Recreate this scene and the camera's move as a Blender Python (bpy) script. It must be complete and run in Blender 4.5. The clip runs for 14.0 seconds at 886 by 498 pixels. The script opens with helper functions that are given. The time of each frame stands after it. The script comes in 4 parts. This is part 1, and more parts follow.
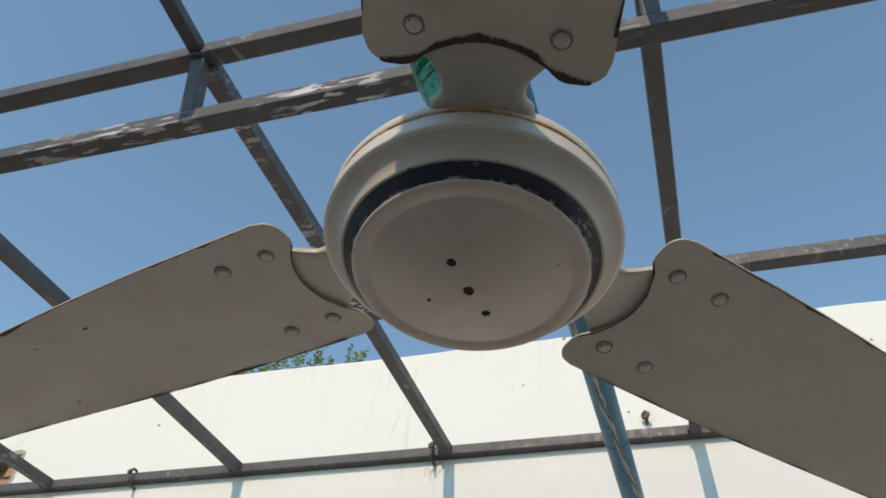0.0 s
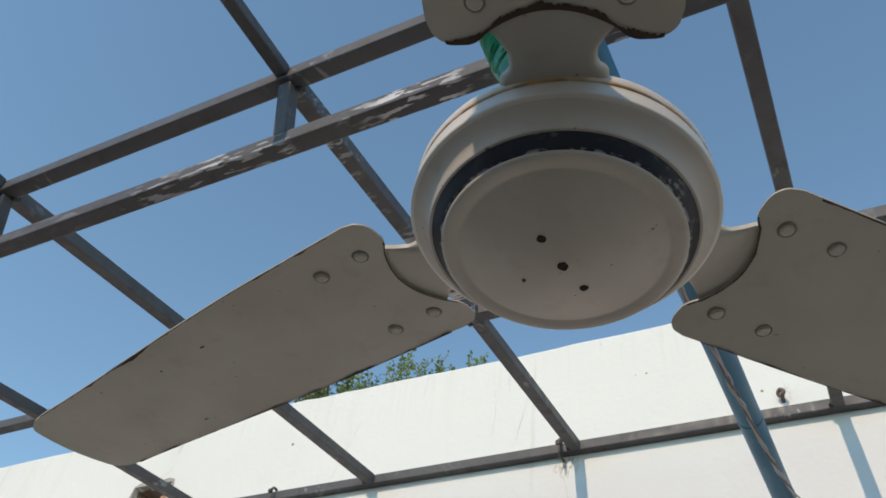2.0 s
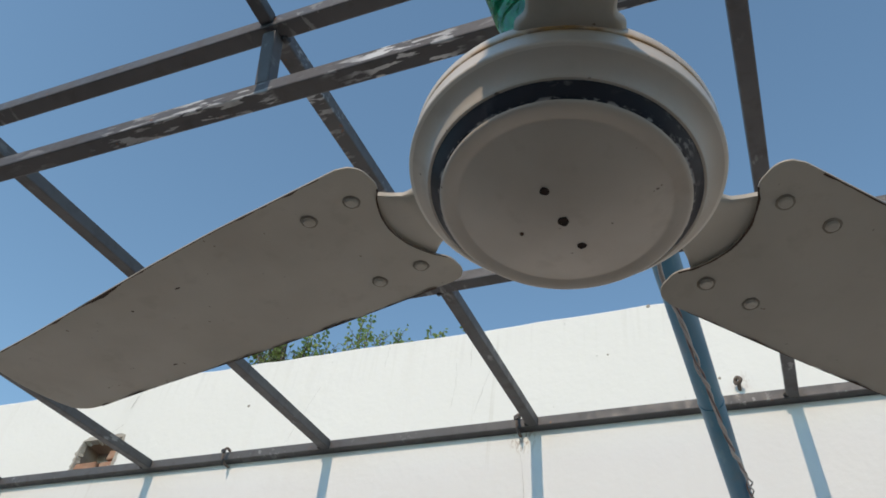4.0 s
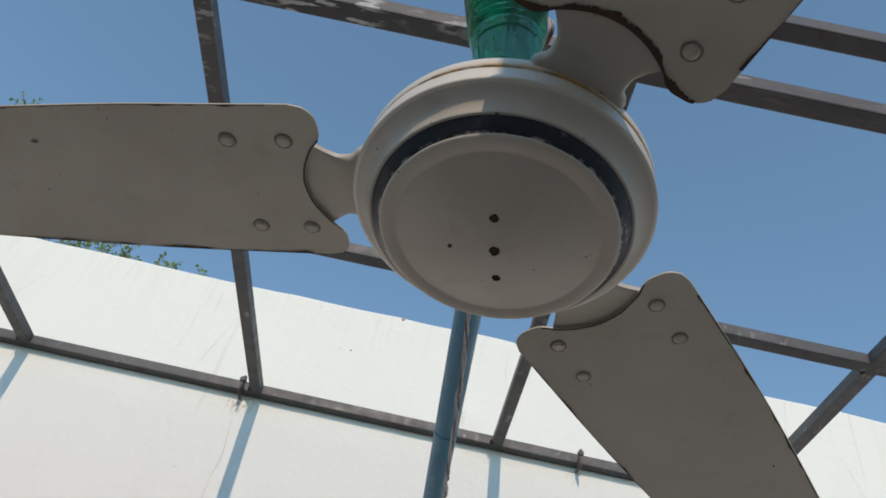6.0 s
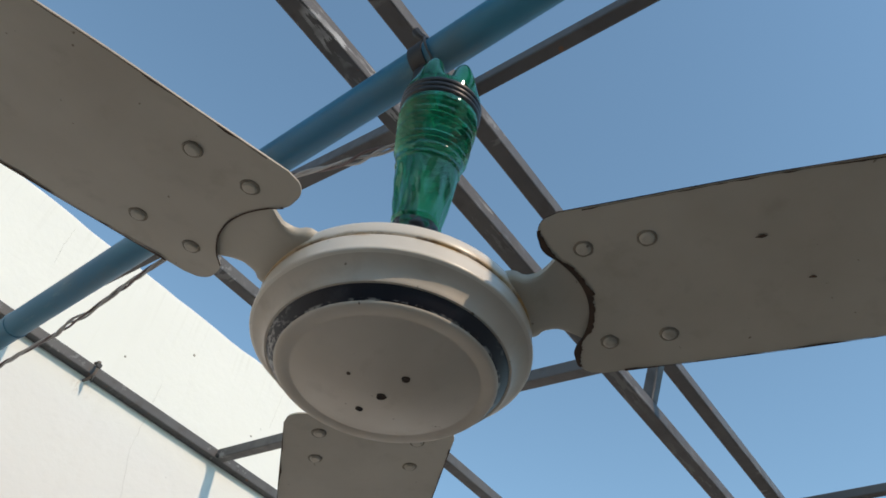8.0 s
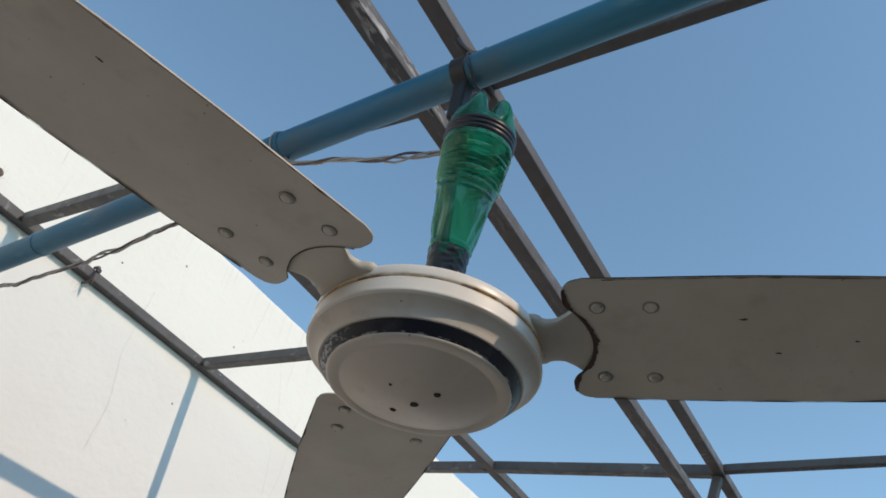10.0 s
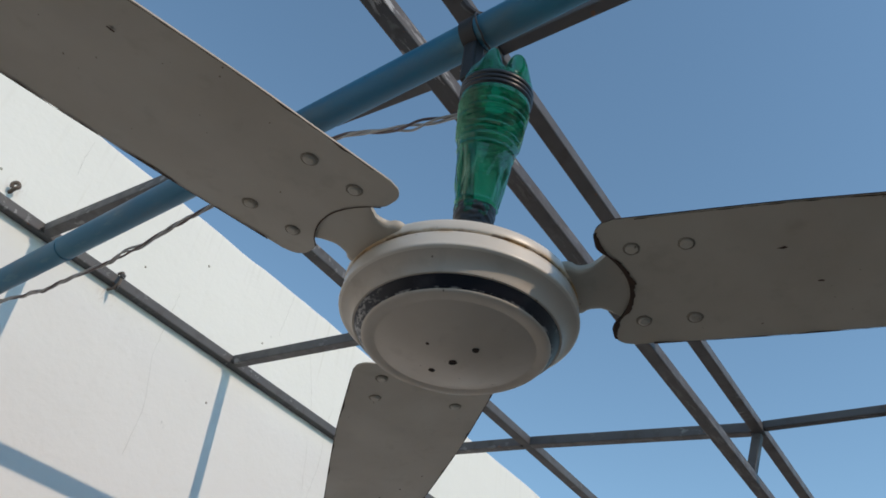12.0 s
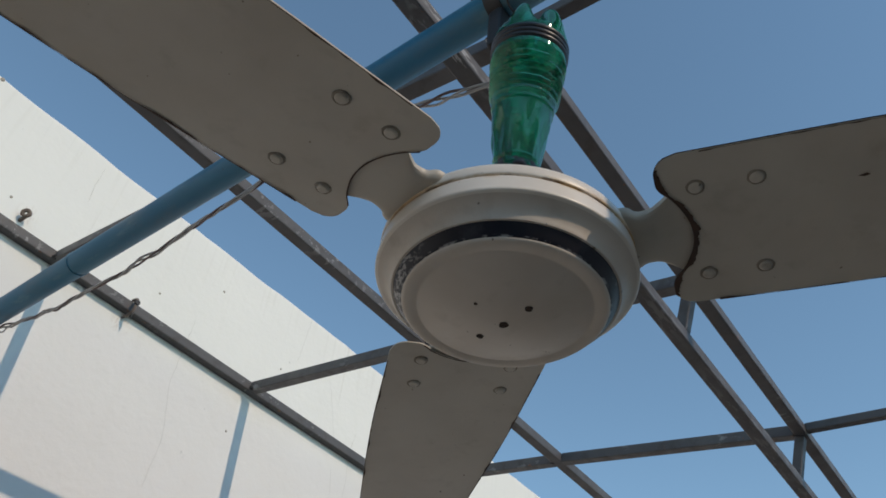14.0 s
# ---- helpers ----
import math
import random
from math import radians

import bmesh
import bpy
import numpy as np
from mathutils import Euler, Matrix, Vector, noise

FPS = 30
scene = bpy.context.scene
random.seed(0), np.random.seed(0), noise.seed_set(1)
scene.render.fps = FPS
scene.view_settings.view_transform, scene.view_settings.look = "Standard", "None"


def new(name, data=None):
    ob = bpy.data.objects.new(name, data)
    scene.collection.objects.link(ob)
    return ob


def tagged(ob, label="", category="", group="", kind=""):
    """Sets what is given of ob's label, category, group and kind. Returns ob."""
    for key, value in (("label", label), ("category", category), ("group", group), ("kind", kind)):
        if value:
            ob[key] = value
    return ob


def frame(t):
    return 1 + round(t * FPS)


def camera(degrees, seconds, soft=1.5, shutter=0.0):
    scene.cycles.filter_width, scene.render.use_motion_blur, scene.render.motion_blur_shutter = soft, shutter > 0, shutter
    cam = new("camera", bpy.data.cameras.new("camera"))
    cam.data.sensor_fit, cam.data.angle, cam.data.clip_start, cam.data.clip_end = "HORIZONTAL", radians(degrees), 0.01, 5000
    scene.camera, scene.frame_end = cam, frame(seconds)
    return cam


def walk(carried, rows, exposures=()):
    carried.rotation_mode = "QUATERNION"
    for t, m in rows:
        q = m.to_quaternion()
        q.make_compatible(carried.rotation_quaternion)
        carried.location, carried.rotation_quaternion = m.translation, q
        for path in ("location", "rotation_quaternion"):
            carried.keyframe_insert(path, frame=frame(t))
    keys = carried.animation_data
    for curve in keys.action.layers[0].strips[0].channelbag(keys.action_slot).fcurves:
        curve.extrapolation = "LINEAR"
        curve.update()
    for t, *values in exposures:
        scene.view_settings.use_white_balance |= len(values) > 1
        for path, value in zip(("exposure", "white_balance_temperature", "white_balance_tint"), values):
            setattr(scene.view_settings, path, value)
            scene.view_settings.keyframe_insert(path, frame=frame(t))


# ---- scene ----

def gaze(x, y, z, yaw, pitch, roll):
    """A hand-held camera: yaw about the upright, pitch above the horizon, roll about the view."""
    return (Matrix.Translation((x, y, z)) @ Matrix.Rotation(radians(yaw), 4, "Z")
            @ Matrix.Rotation(radians(90 + pitch), 4, "X") @ Matrix.Rotation(radians(roll), 4, "Z"))


cam = camera(58.04, 14.0, soft=1.7)
PATH = [
    (0.0, 0.1249, -0.4008, 1.8486, 20.331, 46.531, 6.628),
    (0.5, 0.1474, -0.3868, 1.8476, 23.735, 46.718, 8.057),
    (1.0, 0.1378, -0.3929, 1.8543, 27.843, 46.905, 8.739),
    (1.5, 0.1452, -0.3936, 1.8494, 30.366, 46.567, 7.854),
    (2.0, 0.1334, -0.3804, 1.8435, 31.646, 45.886, 8.391),
    (2.5, 0.1439, -0.3609, 1.8348, 32.203, 44.507, 8.515),
    (4.8, 0.0670, -0.3811, 1.8381, 23.185, 45.368, 7.648),
    (5.0, 0.0594, -0.3860, 1.8367, 21.706, 45.597, 7.021),
    (5.5, 0.0273, -0.3804, 1.8346, 11.917, 47.333, 10.129),
    (6.0, -0.0235, -0.3871, 1.8280, 1.906, 46.842, 13.483),
    (6.5, -0.0935, -0.4096, 1.8474, -8.849, 45.759, 11.063),
    (6.8, -0.1786, -0.3553, 1.8493, -22.775, 47.353, 10.053),
    (7.0, -0.2203, -0.3070, 1.8680, -30.550, 46.900, 8.750),
    (7.2, -0.2564, -0.2964, 1.8701, -38.476, 46.905, 8.891),
    (7.5, -0.3003, -0.3193, 1.8768, -45.743, 46.654, 7.940),
    (7.8, -0.3337, -0.3410, 1.8889, -48.125, 46.414, 8.039),
    (8.0, -0.3602, -0.3622, 1.8894, -48.281, 46.265, 8.171),
    (8.2, -0.3720, -0.3629, 1.8870, -47.792, 45.684, 8.612),
    (10.3, -0.5336, -0.4002, 1.8837, -53.184, 39.985, 11.768),
    (10.5, -0.5244, -0.3865, 1.8847, -53.207, 40.198, 11.274),
    (11.0, -0.5295, -0.3771, 1.8719, -52.095, 39.267, 12.384),
    (11.5, -0.5214, -0.3789, 1.8700, -51.611, 39.377, 10.805),
    (12.0, -0.5064, -0.3770, 1.8650, -51.162, 39.307, 8.281),
    (12.5, -0.5127, -0.3935, 1.8487, -51.430, 38.611, 8.602),
    (13.0, -0.5062, -0.3955, 1.8446, -51.226, 37.859, 7.975),
    (13.5, -0.4971, -0.3544, 1.8506, -49.065, 38.339, 8.198),
    (14.0, -0.4474, -0.3022, 1.8479, -49.825, 41.746, 6.565),
]
walk(cam, [(t, gaze(*p)) for t, *p in PATH], exposures=[
    (0.0, 0.14, 7150, 10), (1.5, 0.14, 7100, 10), (2.5, 0.01, 6650, 10), (5.0, 0.02, 6850, 10), (6.5, 0.00, 6750, 10), (7.2, 0.07, 6950, 10), (8.0, 0.18, 7000, 9), (10.5, 0.08, 6850, 10),
    (11.0, -0.11, 6650, 10), (12.5, -0.13, 6700, 10), (13.2, -0.12, 6650, 10), (14.0, -0.24, 6800, 10)])

# ---- light ----
SUN = Vector((0.058, 1.0, -0.69)).normalized()
world = bpy.data.worlds.new("sky")
scene.world = world
world.use_nodes = True
wn = world.node_tree
sky = wn.nodes.new("ShaderNodeTexSky")
sky.sky_type, sky.sun_disc = "NISHITA", False
sky.sun_elevation = math.asin(-SUN.z)
sky.sun_rotation = math.atan2(-SUN.x, -SUN.y)
sky.air_density, sky.dust_density, sky.ozone_density = 1.0, 0.0, 1.5
wn.nodes["Background"].inputs["Strength"].default_value = 0.22
tint = wn.nodes.new("ShaderNodeMix")
tint.data_type, tint.blend_type = "RGBA", "MULTIPLY"
tint.inputs[0].default_value = 1.0
tint.inputs[7].default_value = (0.875, 1.0, 0.95, 1)
wn.links.new(sky.outputs[0], tint.inputs[6])
wn.links.new(tint.outputs[2], wn.nodes["Background"].inputs["Color"])
lamp = bpy.data.lights.new("sun", "SUN")
lamp.energy, lamp.angle, lamp.color = 2.4, radians(0.55), (1.0, 0.83, 0.67)
sun = new("sun", lamp)
sun.matrix_world = Matrix.Translation((0, -4, 9)) @ SUN.to_track_quat("-Z", "Y").to_matrix().to_4x4()


# ---- materials ----
class Mat:
    """A small builder of node materials."""

    def __init__(self, name, color, rough=0.5, metal=0.0):
        self.m = bpy.data.materials.new(name)
        self.m.use_nodes = True
        self.t = self.m.node_tree
        self.b = self.t.nodes["Principled BSDF"]
        self.b.inputs["Roughness"].default_value = rough
        self.b.inputs["Metallic"].default_value = metal
        rgb = self.t.nodes.new("ShaderNodeRGB")
        rgb.outputs[0].default_value = (*color, 1)
        self.col = rgb.outputs[0]
        self.rough = None
        self.tex = self.t.nodes.new("ShaderNodeTexCoord").outputs["Object"]
        self.height = None

    def noise(self, scale, detail=5, stretch=(1, 1, 1), rough=0.55, offset=(0, 0, 0)):
        mp = self.t.nodes.new("ShaderNodeMapping")
        mp.inputs["Scale"].default_value = stretch
        mp.inputs["Location"].default_value = offset
        self.t.links.new(self.tex, mp.inputs[0])
        n = self.t.nodes.new("ShaderNodeTexNoise")
        n.inputs["Scale"].default_value, n.inputs["Detail"].default_value = scale, detail
        n.inputs["Roughness"].default_value = rough
        self.t.links.new(mp.outputs[0], n.inputs["Vector"])
        return n.outputs["Fac"]

    def ramp(self, fac, lo, hi, a=0.0, b=1.0):
        r = self.t.nodes.new("ShaderNodeMapRange")
        r.inputs["From Min"].default_value, r.inputs["From Max"].default_value = lo, hi
        r.inputs["To Min"].default_value, r.inputs["To Max"].default_value = a, b
        self.t.links.new(fac, r.inputs["Value"])
        return r.outputs[0]

    def math(self, op, a, b):
        n = self.t.nodes.new("ShaderNodeMath")
        n.operation = op
        for i, v in enumerate((a, b)):
            if isinstance(v, (int, float)):
                n.inputs[i].default_value = v
            else:
                self.t.links.new(v, n.inputs[i])
        return n.outputs[0]

    def axis(self, i):
        n = self.t.nodes.new("ShaderNodeSeparateXYZ")
        self.t.links.new(self.tex, n.inputs[0])
        return n.outputs[i]

    def radius(self):
        x, y = self.axis(0), self.axis(1)
        return self.math("SQRT", self.math("ADD", self.math("MULTIPLY", x, x), self.math("MULTIPLY", y, y)), 0)

    def mix(self, fac, color):
        n = self.t.nodes.new("ShaderNodeMix")
        n.data_type = "RGBA"
        self.t.links.new(fac, n.inputs[0])
        self.t.links.new(self.col, n.inputs[6])
        n.inputs[7].default_value = (*color, 1)
        self.col = n.outputs[2]
        return self

    def bump(self, fac, strength=0.3, dist=0.002):
        n = self.t.nodes.new("ShaderNodeBump")
        n.inputs["Strength"].default_value, n.inputs["Distance"].default_value = strength, dist
        self.t.links.new(fac, n.inputs["Height"])
        if self.height is not None:
            self.t.links.new(self.height, n.inputs["Normal"])
        self.height = n.outputs[0]
        return self

    def done(self):
        self.t.links.new(self.col, self.b.inputs["Base Color"])
        if self.height is not None:
            self.t.links.new(self.height, self.b.inputs["Normal"])
        if self.rough is not None:
            self.t.links.new(self.rough, self.b.inputs["Roughness"])
        return self.m


def make_plaster():
    m = Mat("white_lime_plaster", (0.775, 0.75, 0.71), 0.85)
    m.mix(m.ramp(m.noise(0.9, 4), 0.35, 0.75, 0, 0.28), (0.68, 0.655, 0.61))
    m.mix(m.ramp(m.noise(3.0, 6, (3.0, 1, 0.16)), 0.57, 0.75, 0, 0.24), (0.64, 0.60, 0.53))
    m.mix(m.ramp(m.noise(7.0, 6, (3.5, 1, 0.12), offset=(3, 0, 0)), 0.66, 0.73, 0, 0.30), (0.52, 0.47, 0.40))
    m.mix(m.ramp(m.noise(28, 3, offset=(9, 0, 4)), 0.74, 0.79, 0, 0.55), (0.36, 0.34, 0.31))
    drip = m.math("MULTIPLY", m.ramp(m.noise(26, 6, (2.0, 1, 0.09), offset=(1, 0, 2)), 0.54, 0.66, 0, 1), m.ramp(m.axis(2), 3.36, 3.60, 0, 0.13))
    m.mix(drip, (0.50, 0.46, 0.40))
    m.mix(m.ramp(m.noise(1.6, 5, (0.7, 1, 0.5), offset=(5, 0, 1)), 0.5, 0.72, 0, 0.35), (0.70, 0.675, 0.63))
    for x, z, size, amount in ((-0.565, 3.150, 0.050, 0.75), (0.445, 3.145, 0.040, 0.35), (0.075, 3.26, 0.035, 0.25)):
        dx = m.math("MULTIPLY", m.math("SUBTRACT", m.axis(0), x), 1.0)
        dz = m.math("MULTIPLY", m.math("SUBTRACT", m.axis(2), z), 0.8)
        d = m.math("SQRT", m.math("ADD", m.math("MULTIPLY", dx, dx), m.math("MULTIPLY", dz, dz)), 0)
        spots = m.ramp(m.noise(85, 3, (1.3, 1, 0.6), offset=(x, 0, 1)), 0.52, 0.60, 0, 1)
        m.mix(m.math("MULTIPLY", m.ramp(d, size * 0.2, size, amount, 0), spots), (0.30, 0.19, 0.12))
    m.bump(m.noise(2.2, 4), 0.5, 0.02).bump(m.noise(60, 5), 0.25, 0.003)
    return m.done()


def make_paint(name, color, dirt, amount=0.35, rough=0.34):
    m = Mat(name, color, rough)
    m.mix(m.ramp(m.noise(9, 6), 0.42, 0.72, 0, amount), dirt)
    m.mix(m.ramp(m.noise(34, 5, offset=(2, 5, 1)), 0.58, 0.76, 0, amount), dirt)
    m.mix(m.ramp(m.noise(120, 2, offset=(5, 1, 7)), 0.735, 0.77, 0, 0.8), (0.13, 0.09, 0.06))
    m.rough = m.ramp(m.noise(16, 4), 0.3, 0.7, rough - 0.06, rough + 0.16)
    m.b.inputs["Specular IOR Level"].default_value = 0.36
    m.bump(m.noise(7, 3), 0.15, 0.003).bump(m.noise(140, 2), 0.05, 0.001)
    return m.done()


def make_steel(name, worn):
    m = Mat(name, (0.084, 0.078, 0.079), 0.5)
    m.mix(m.ramp(m.noise(6, 5), 0.4, 0.7, 0, 0.6), (0.120, 0.110, 0.106))
    m.mix(m.ramp(m.noise(24, 5, offset=(1, 2, 3)), 0.55, 0.68, 0, 0.5), (0.06, 0.048, 0.042))
    if worn:
        flecks = m.ramp(m.noise(64, 9, (0.30, 1.5, 1.5), offset=(4, 0, 0)), 0.535, 0.56, 0, 0.95)
        reach = m.ramp(m.math("ABSOLUTE", m.math("SUBTRACT", m.axis(0), -0.30), 0), 0.25, 0.75, 1.0, 0.12)
        patch = m.ramp(m.noise(7, 4, (1, 1, 1), offset=(0, 2, 0)), 0.40, 0.58, 0, 1)
        m.mix(m.math("MULTIPLY", m.math("MULTIPLY", flecks, reach), patch), (0.62, 0.61, 0.60))
    else:
        flecks = m.math("MULTIPLY", m.ramp(m.noise(70, 8, (0.8, 0.35, 0.8), offset=(4, 0, 0)), 0.57, 0.61, 0, 0.45), m.ramp(m.noise(5, 3, offset=(0, 2, 8)), 0.54, 0.66, 0, 1))
        m.mix(flecks, (0.40, 0.39, 0.38))
    m.mix(m.ramp(m.noise(50, 3, offset=(7, 3, 0)), 0.70, 0.74, 0, 0.8), (0.20, 0.085, 0.04))
    m.rough = m.ramp(m.noise(30, 4), 0.3, 0.7, 0.40, 0.68)
    m.b.inputs["Specular IOR Level"].default_value = 0.35
    m.bump(m.noise(60, 4), 0.25, 0.001)
    return m.done()


def make_band():
    m = Mat("black_plated_band", (0.006, 0.007, 0.014), 0.44)
    x, y = m.axis(0), m.axis(1)
    side = m.math("ADD", m.math("MULTIPLY", x, -0.64), m.math("MULTIPLY", y, 0.77))
    bare = m.ramp(side, 0.070, 0.090, 0.0, 1.0)
    lip = m.ramp(m.axis(2), 0.0186, 0.0200, 1.0, 0.0)
    where = m.math("MAXIMUM", bare, m.math("MAXIMUM", lip, m.ramp(m.noise(14, 3), 0.60, 0.68, 0.0, 0.6)))
    chip = m.math("MULTIPLY", m.ramp(m.noise(150, 9, (1, 1, 2.4)), 0.50, 0.58, 0, 0.9), where)
    m.mix(chip, (0.36, 0.345, 0.33))
    m.mix(m.ramp(m.noise(24, 4, offset=(3, 3, 3)), 0.62, 0.72, 0, 0.5), (0.05, 0.05, 0.058))
    m.bump(chip, 0.3, 0.0006)
    m.b.inputs["Specular IOR Level"].default_value = 0.35
    return m.done()


def make_pipe():
    m = Mat("teal_plastic_pipe", (0.010, 0.135, 0.245), 0.48)
    m.mix(m.ramp(m.noise(5, 5, (1, 0.3, 1)), 0.4, 0.72, 0, 0.55), (0.03, 0.19, 0.255))
    m.mix(m.ramp(m.noise(40, 5, (1, 0.25, 1)), 0.60, 0.72, 0, 0.45), (0.13, 0.27, 0.30))
    m.mix(m.ramp(m.noise(70, 3, offset=(1, 4, 1)), 0.70, 0.75, 0, 0.5), (0.03, 0.07, 0.08))
    m.mix(m.ramp(m.noise(11, 6, (1, 0.4, 1), offset=(3, 1, 2)), 0.54, 0.68, 0, 0.40), (0.105, 0.115, 0.110))
    m.rough = m.ramp(m.noise(18, 4, (1, 0.3, 1)), 0.3, 0.7, 0.36, 0.62)
    m.bump(m.noise(30, 4), 0.18, 0.0012)
    return m.done()


def make_bottle():
    m = Mat("green_bottle_plastic", (0.045, 0.62, 0.38), 0.04)
    m.b.inputs["Transmission Weight"].default_value = 0.90
    m.b.inputs["IOR"].default_value = 1.46
    m.mix(m.ramp(m.noise(22, 5, (1, 1, 0.35)), 0.46, 0.62, 0, 0.75), (0.010, 0.35, 0.19))
    m.bump(m.noise(30, 2, (1, 1, 0.4)), 0.22, 0.004)
    return m.done()


def make_plain(name, color, rough=0.5, metal=0.0, dirt=None, scale=40):
    m = Mat(name, color, rough, metal)
    m.mix(m.ramp(m.noise(scale, 4), 0.4, 0.7, 0, 0.5), dirt or tuple(c * 0.6 for c in color))
    m.bump(m.noise(scale * 2, 3), 0.15, 0.001)
    return m.done()


def make_leaf():
    m = Mat("green_leaf", (0.105, 0.175, 0.055), 0.5)
    info = m.t.nodes.new("ShaderNodeNewGeometry").outputs["Random Per Island"]
    m.mix(m.ramp(info, 0.1, 0.9, 0, 1.0), (0.29, 0.35, 0.13))
    m.b.inputs["Transmission Weight"].default_value = 0.0
    m.b.inputs["Subsurface Weight"].default_value = 0.0
    tr = m.t.nodes.new("ShaderNodeBsdfTranslucent")
    tr.inputs[0].default_value = (0.24, 0.32, 0.07, 1)
    mx = m.t.nodes.new("ShaderNodeMixShader")
    mx.inputs[0].default_value = 0.35
    out = m.t.nodes["Material Output"]
    m.t.links.new(m.b.outputs[0], mx.inputs[1])
    m.t.links.new(tr.outputs[0], mx.inputs[2])
    m.t.links.new(mx.outputs[0], out.inputs[0])
    return m.done()


def make_concrete():
    m = Mat("dusty_concrete_floor", (0.25, 0.222, 0.186), 0.85)
    m.mix(m.ramp(m.noise(0.8, 6), 0.35, 0.7, 0, 0.6), (0.17, 0.150, 0.126))
    m.mix(m.ramp(m.noise(9, 5), 0.5, 0.7, 0, 0.4), (0.30, 0.27, 0.235))
    m.bump(m.noise(40, 5), 0.3, 0.004)
    return m.done()


PLASTER = make_plaster()
CREAM = make_paint("cream_enamel", (0.55, 0.487, 0.412), (0.33, 0.275, 0.21), 0.38, 0.40)
BLADE = make_paint("beige_blade_enamel", (0.48, 0.438, 0.368), (0.30, 0.25, 0.19), 0.34, 0.40)
STEEL = make_steel("grey_brown_tube_paint", False)
WORN = make_steel("peeling_tube_paint", True)
BAND = make_band()
TEAL = make_pipe()
BOTTLE = make_bottle()
RUBBER = make_plain("black_tape", (0.012, 0.013, 0.016), 0.35)
DARK = make_plain("dark_iron", (0.035, 0.032, 0.032), 0.5, 0.3)
RUST = make_plain("rusty_iron", (0.15, 0.115, 0.095), 0.75, 0.0, (0.10, 0.05, 0.03), 60)
DENT_SHADE = make_plain("dent_shade_enamel", (0.24, 0.205, 0.16), 0.6, 0.0, (0.13, 0.10, 0.075), 130)
GRIME = make_plain("rust_grime", (0.062, 0.031, 0.018), 0.8, 0.0, (0.022, 0.014, 0.009), 90)
SHADE_AND_WEAR = make_plain("hole_shade_and_rim_wear", (0.022, 0.014, 0.010), 0.95, 0.0, (0.05, 0.025, 0.015), 200)
SCREW = make_plain("zinc_screw", (0.46, 0.42, 0.36), 0.42, 0.35, (0.22, 0.17, 0.12), 120)
TAPE = make_plain("white_tape", (0.58, 0.56, 0.52), 0.5, 0.0, (0.5, 0.47, 0.42), 60)
WIRE = make_plain("grey_wire", (0.38, 0.35, 0.33), 0.5)
WIRE2 = make_plain("brown_wire", (0.11, 0.065, 0.06), 0.5)
BRICK = make_plain("red_brick", (0.33, 0.17, 0.105), 0.9, 0.0, (0.40, 0.30, 0.22), 30)
MORTAR = make_plain("dusty_mortar", (0.38, 0.34, 0.29), 0.9, 0.0, (0.25, 0.2, 0.16), 25)
CRACK = make_plain("dusty_crack", (0.46, 0.43, 0.39), 0.9, 0.0, (0.62, 0.59, 0.55), 18)
LEAF = make_leaf()
BARK = make_plain("grey_bark", (0.12, 0.095, 0.075), 0.9, 0.0, (0.06, 0.045, 0.035), 15)
FLOOR = make_concrete()


# ---- mesh helpers ----
def part(name, bm, material, parent=None, label="", smooth=False):
    me = bpy.data.meshes.new(name)
    bmesh.ops.recalc_face_normals(bm, faces=bm.faces)
    bm.to_mesh(me)
    bm.free()
    me.materials.append(material)
    if smooth:
        me.polygons.foreach_set("use_smooth", [True] * len(me.polygons))
        me.set_sharp_from_angle(angle=radians(38))
    ob = new(name, me)
    if parent is not None:
        ob.parent = parent
    if label:
        ob["label"] = label
    return ob


def empty(name, at=(0, 0, 0)):
    ob = new(name)
    ob.empty_display_size = 0.05
    ob.location = at
    return ob


def box(bm, x0, x1, y0, y1, z0, z1, bevel=0.0, segments=2):
    got = bmesh.ops.create_cube(bm, size=1.0)["verts"]
    for v in got:
        v.co = Vector((x0 + (v.co.x + 0.5) * (x1 - x0), y0 + (v.co.y + 0.5) * (y1 - y0), z0 + (v.co.z + 0.5) * (z1 - z0)))
    if bevel:
        bmesh.ops.bevel(bm, geom=list({e for v in got for e in v.link_edges}), offset=bevel, segments=segments, profile=0.5, affect="EDGES")
    return bm


def frame_of(a, b, up=(0, 0, 1)):
    """Axes of a bar from a to b: x sideways, y along, z up."""
    a, b = Vector(a), Vector(b)
    y = (b - a).normalized()
    x = y.cross(Vector(up))
    x = x.normalized() if x.length > 1e-4 else Vector((1, 0, 0))
    z = x.cross(y)
    m = Matrix((x, y, z)).transposed().to_4x4()
    m.translation = a
    return m


def tube_bar(bm, a, b, w, up=(0, 0, 1), bevel=0.003):
    """A square tube with rolled corners between two points."""
    m = frame_of(a, b, up)
    n = (Vector(b) - Vector(a)).length
    tmp = bmesh.new()
    box(tmp, -w / 2, w / 2, 0, n, -w / 2, w / 2, bevel)
    tmp.transform(m)
    me = bpy.data.meshes.new("tmp")
    tmp.to_mesh(me)
    tmp.free()
    bm.from_mesh(me)
    bpy.data.meshes.remove(me)
    return bm


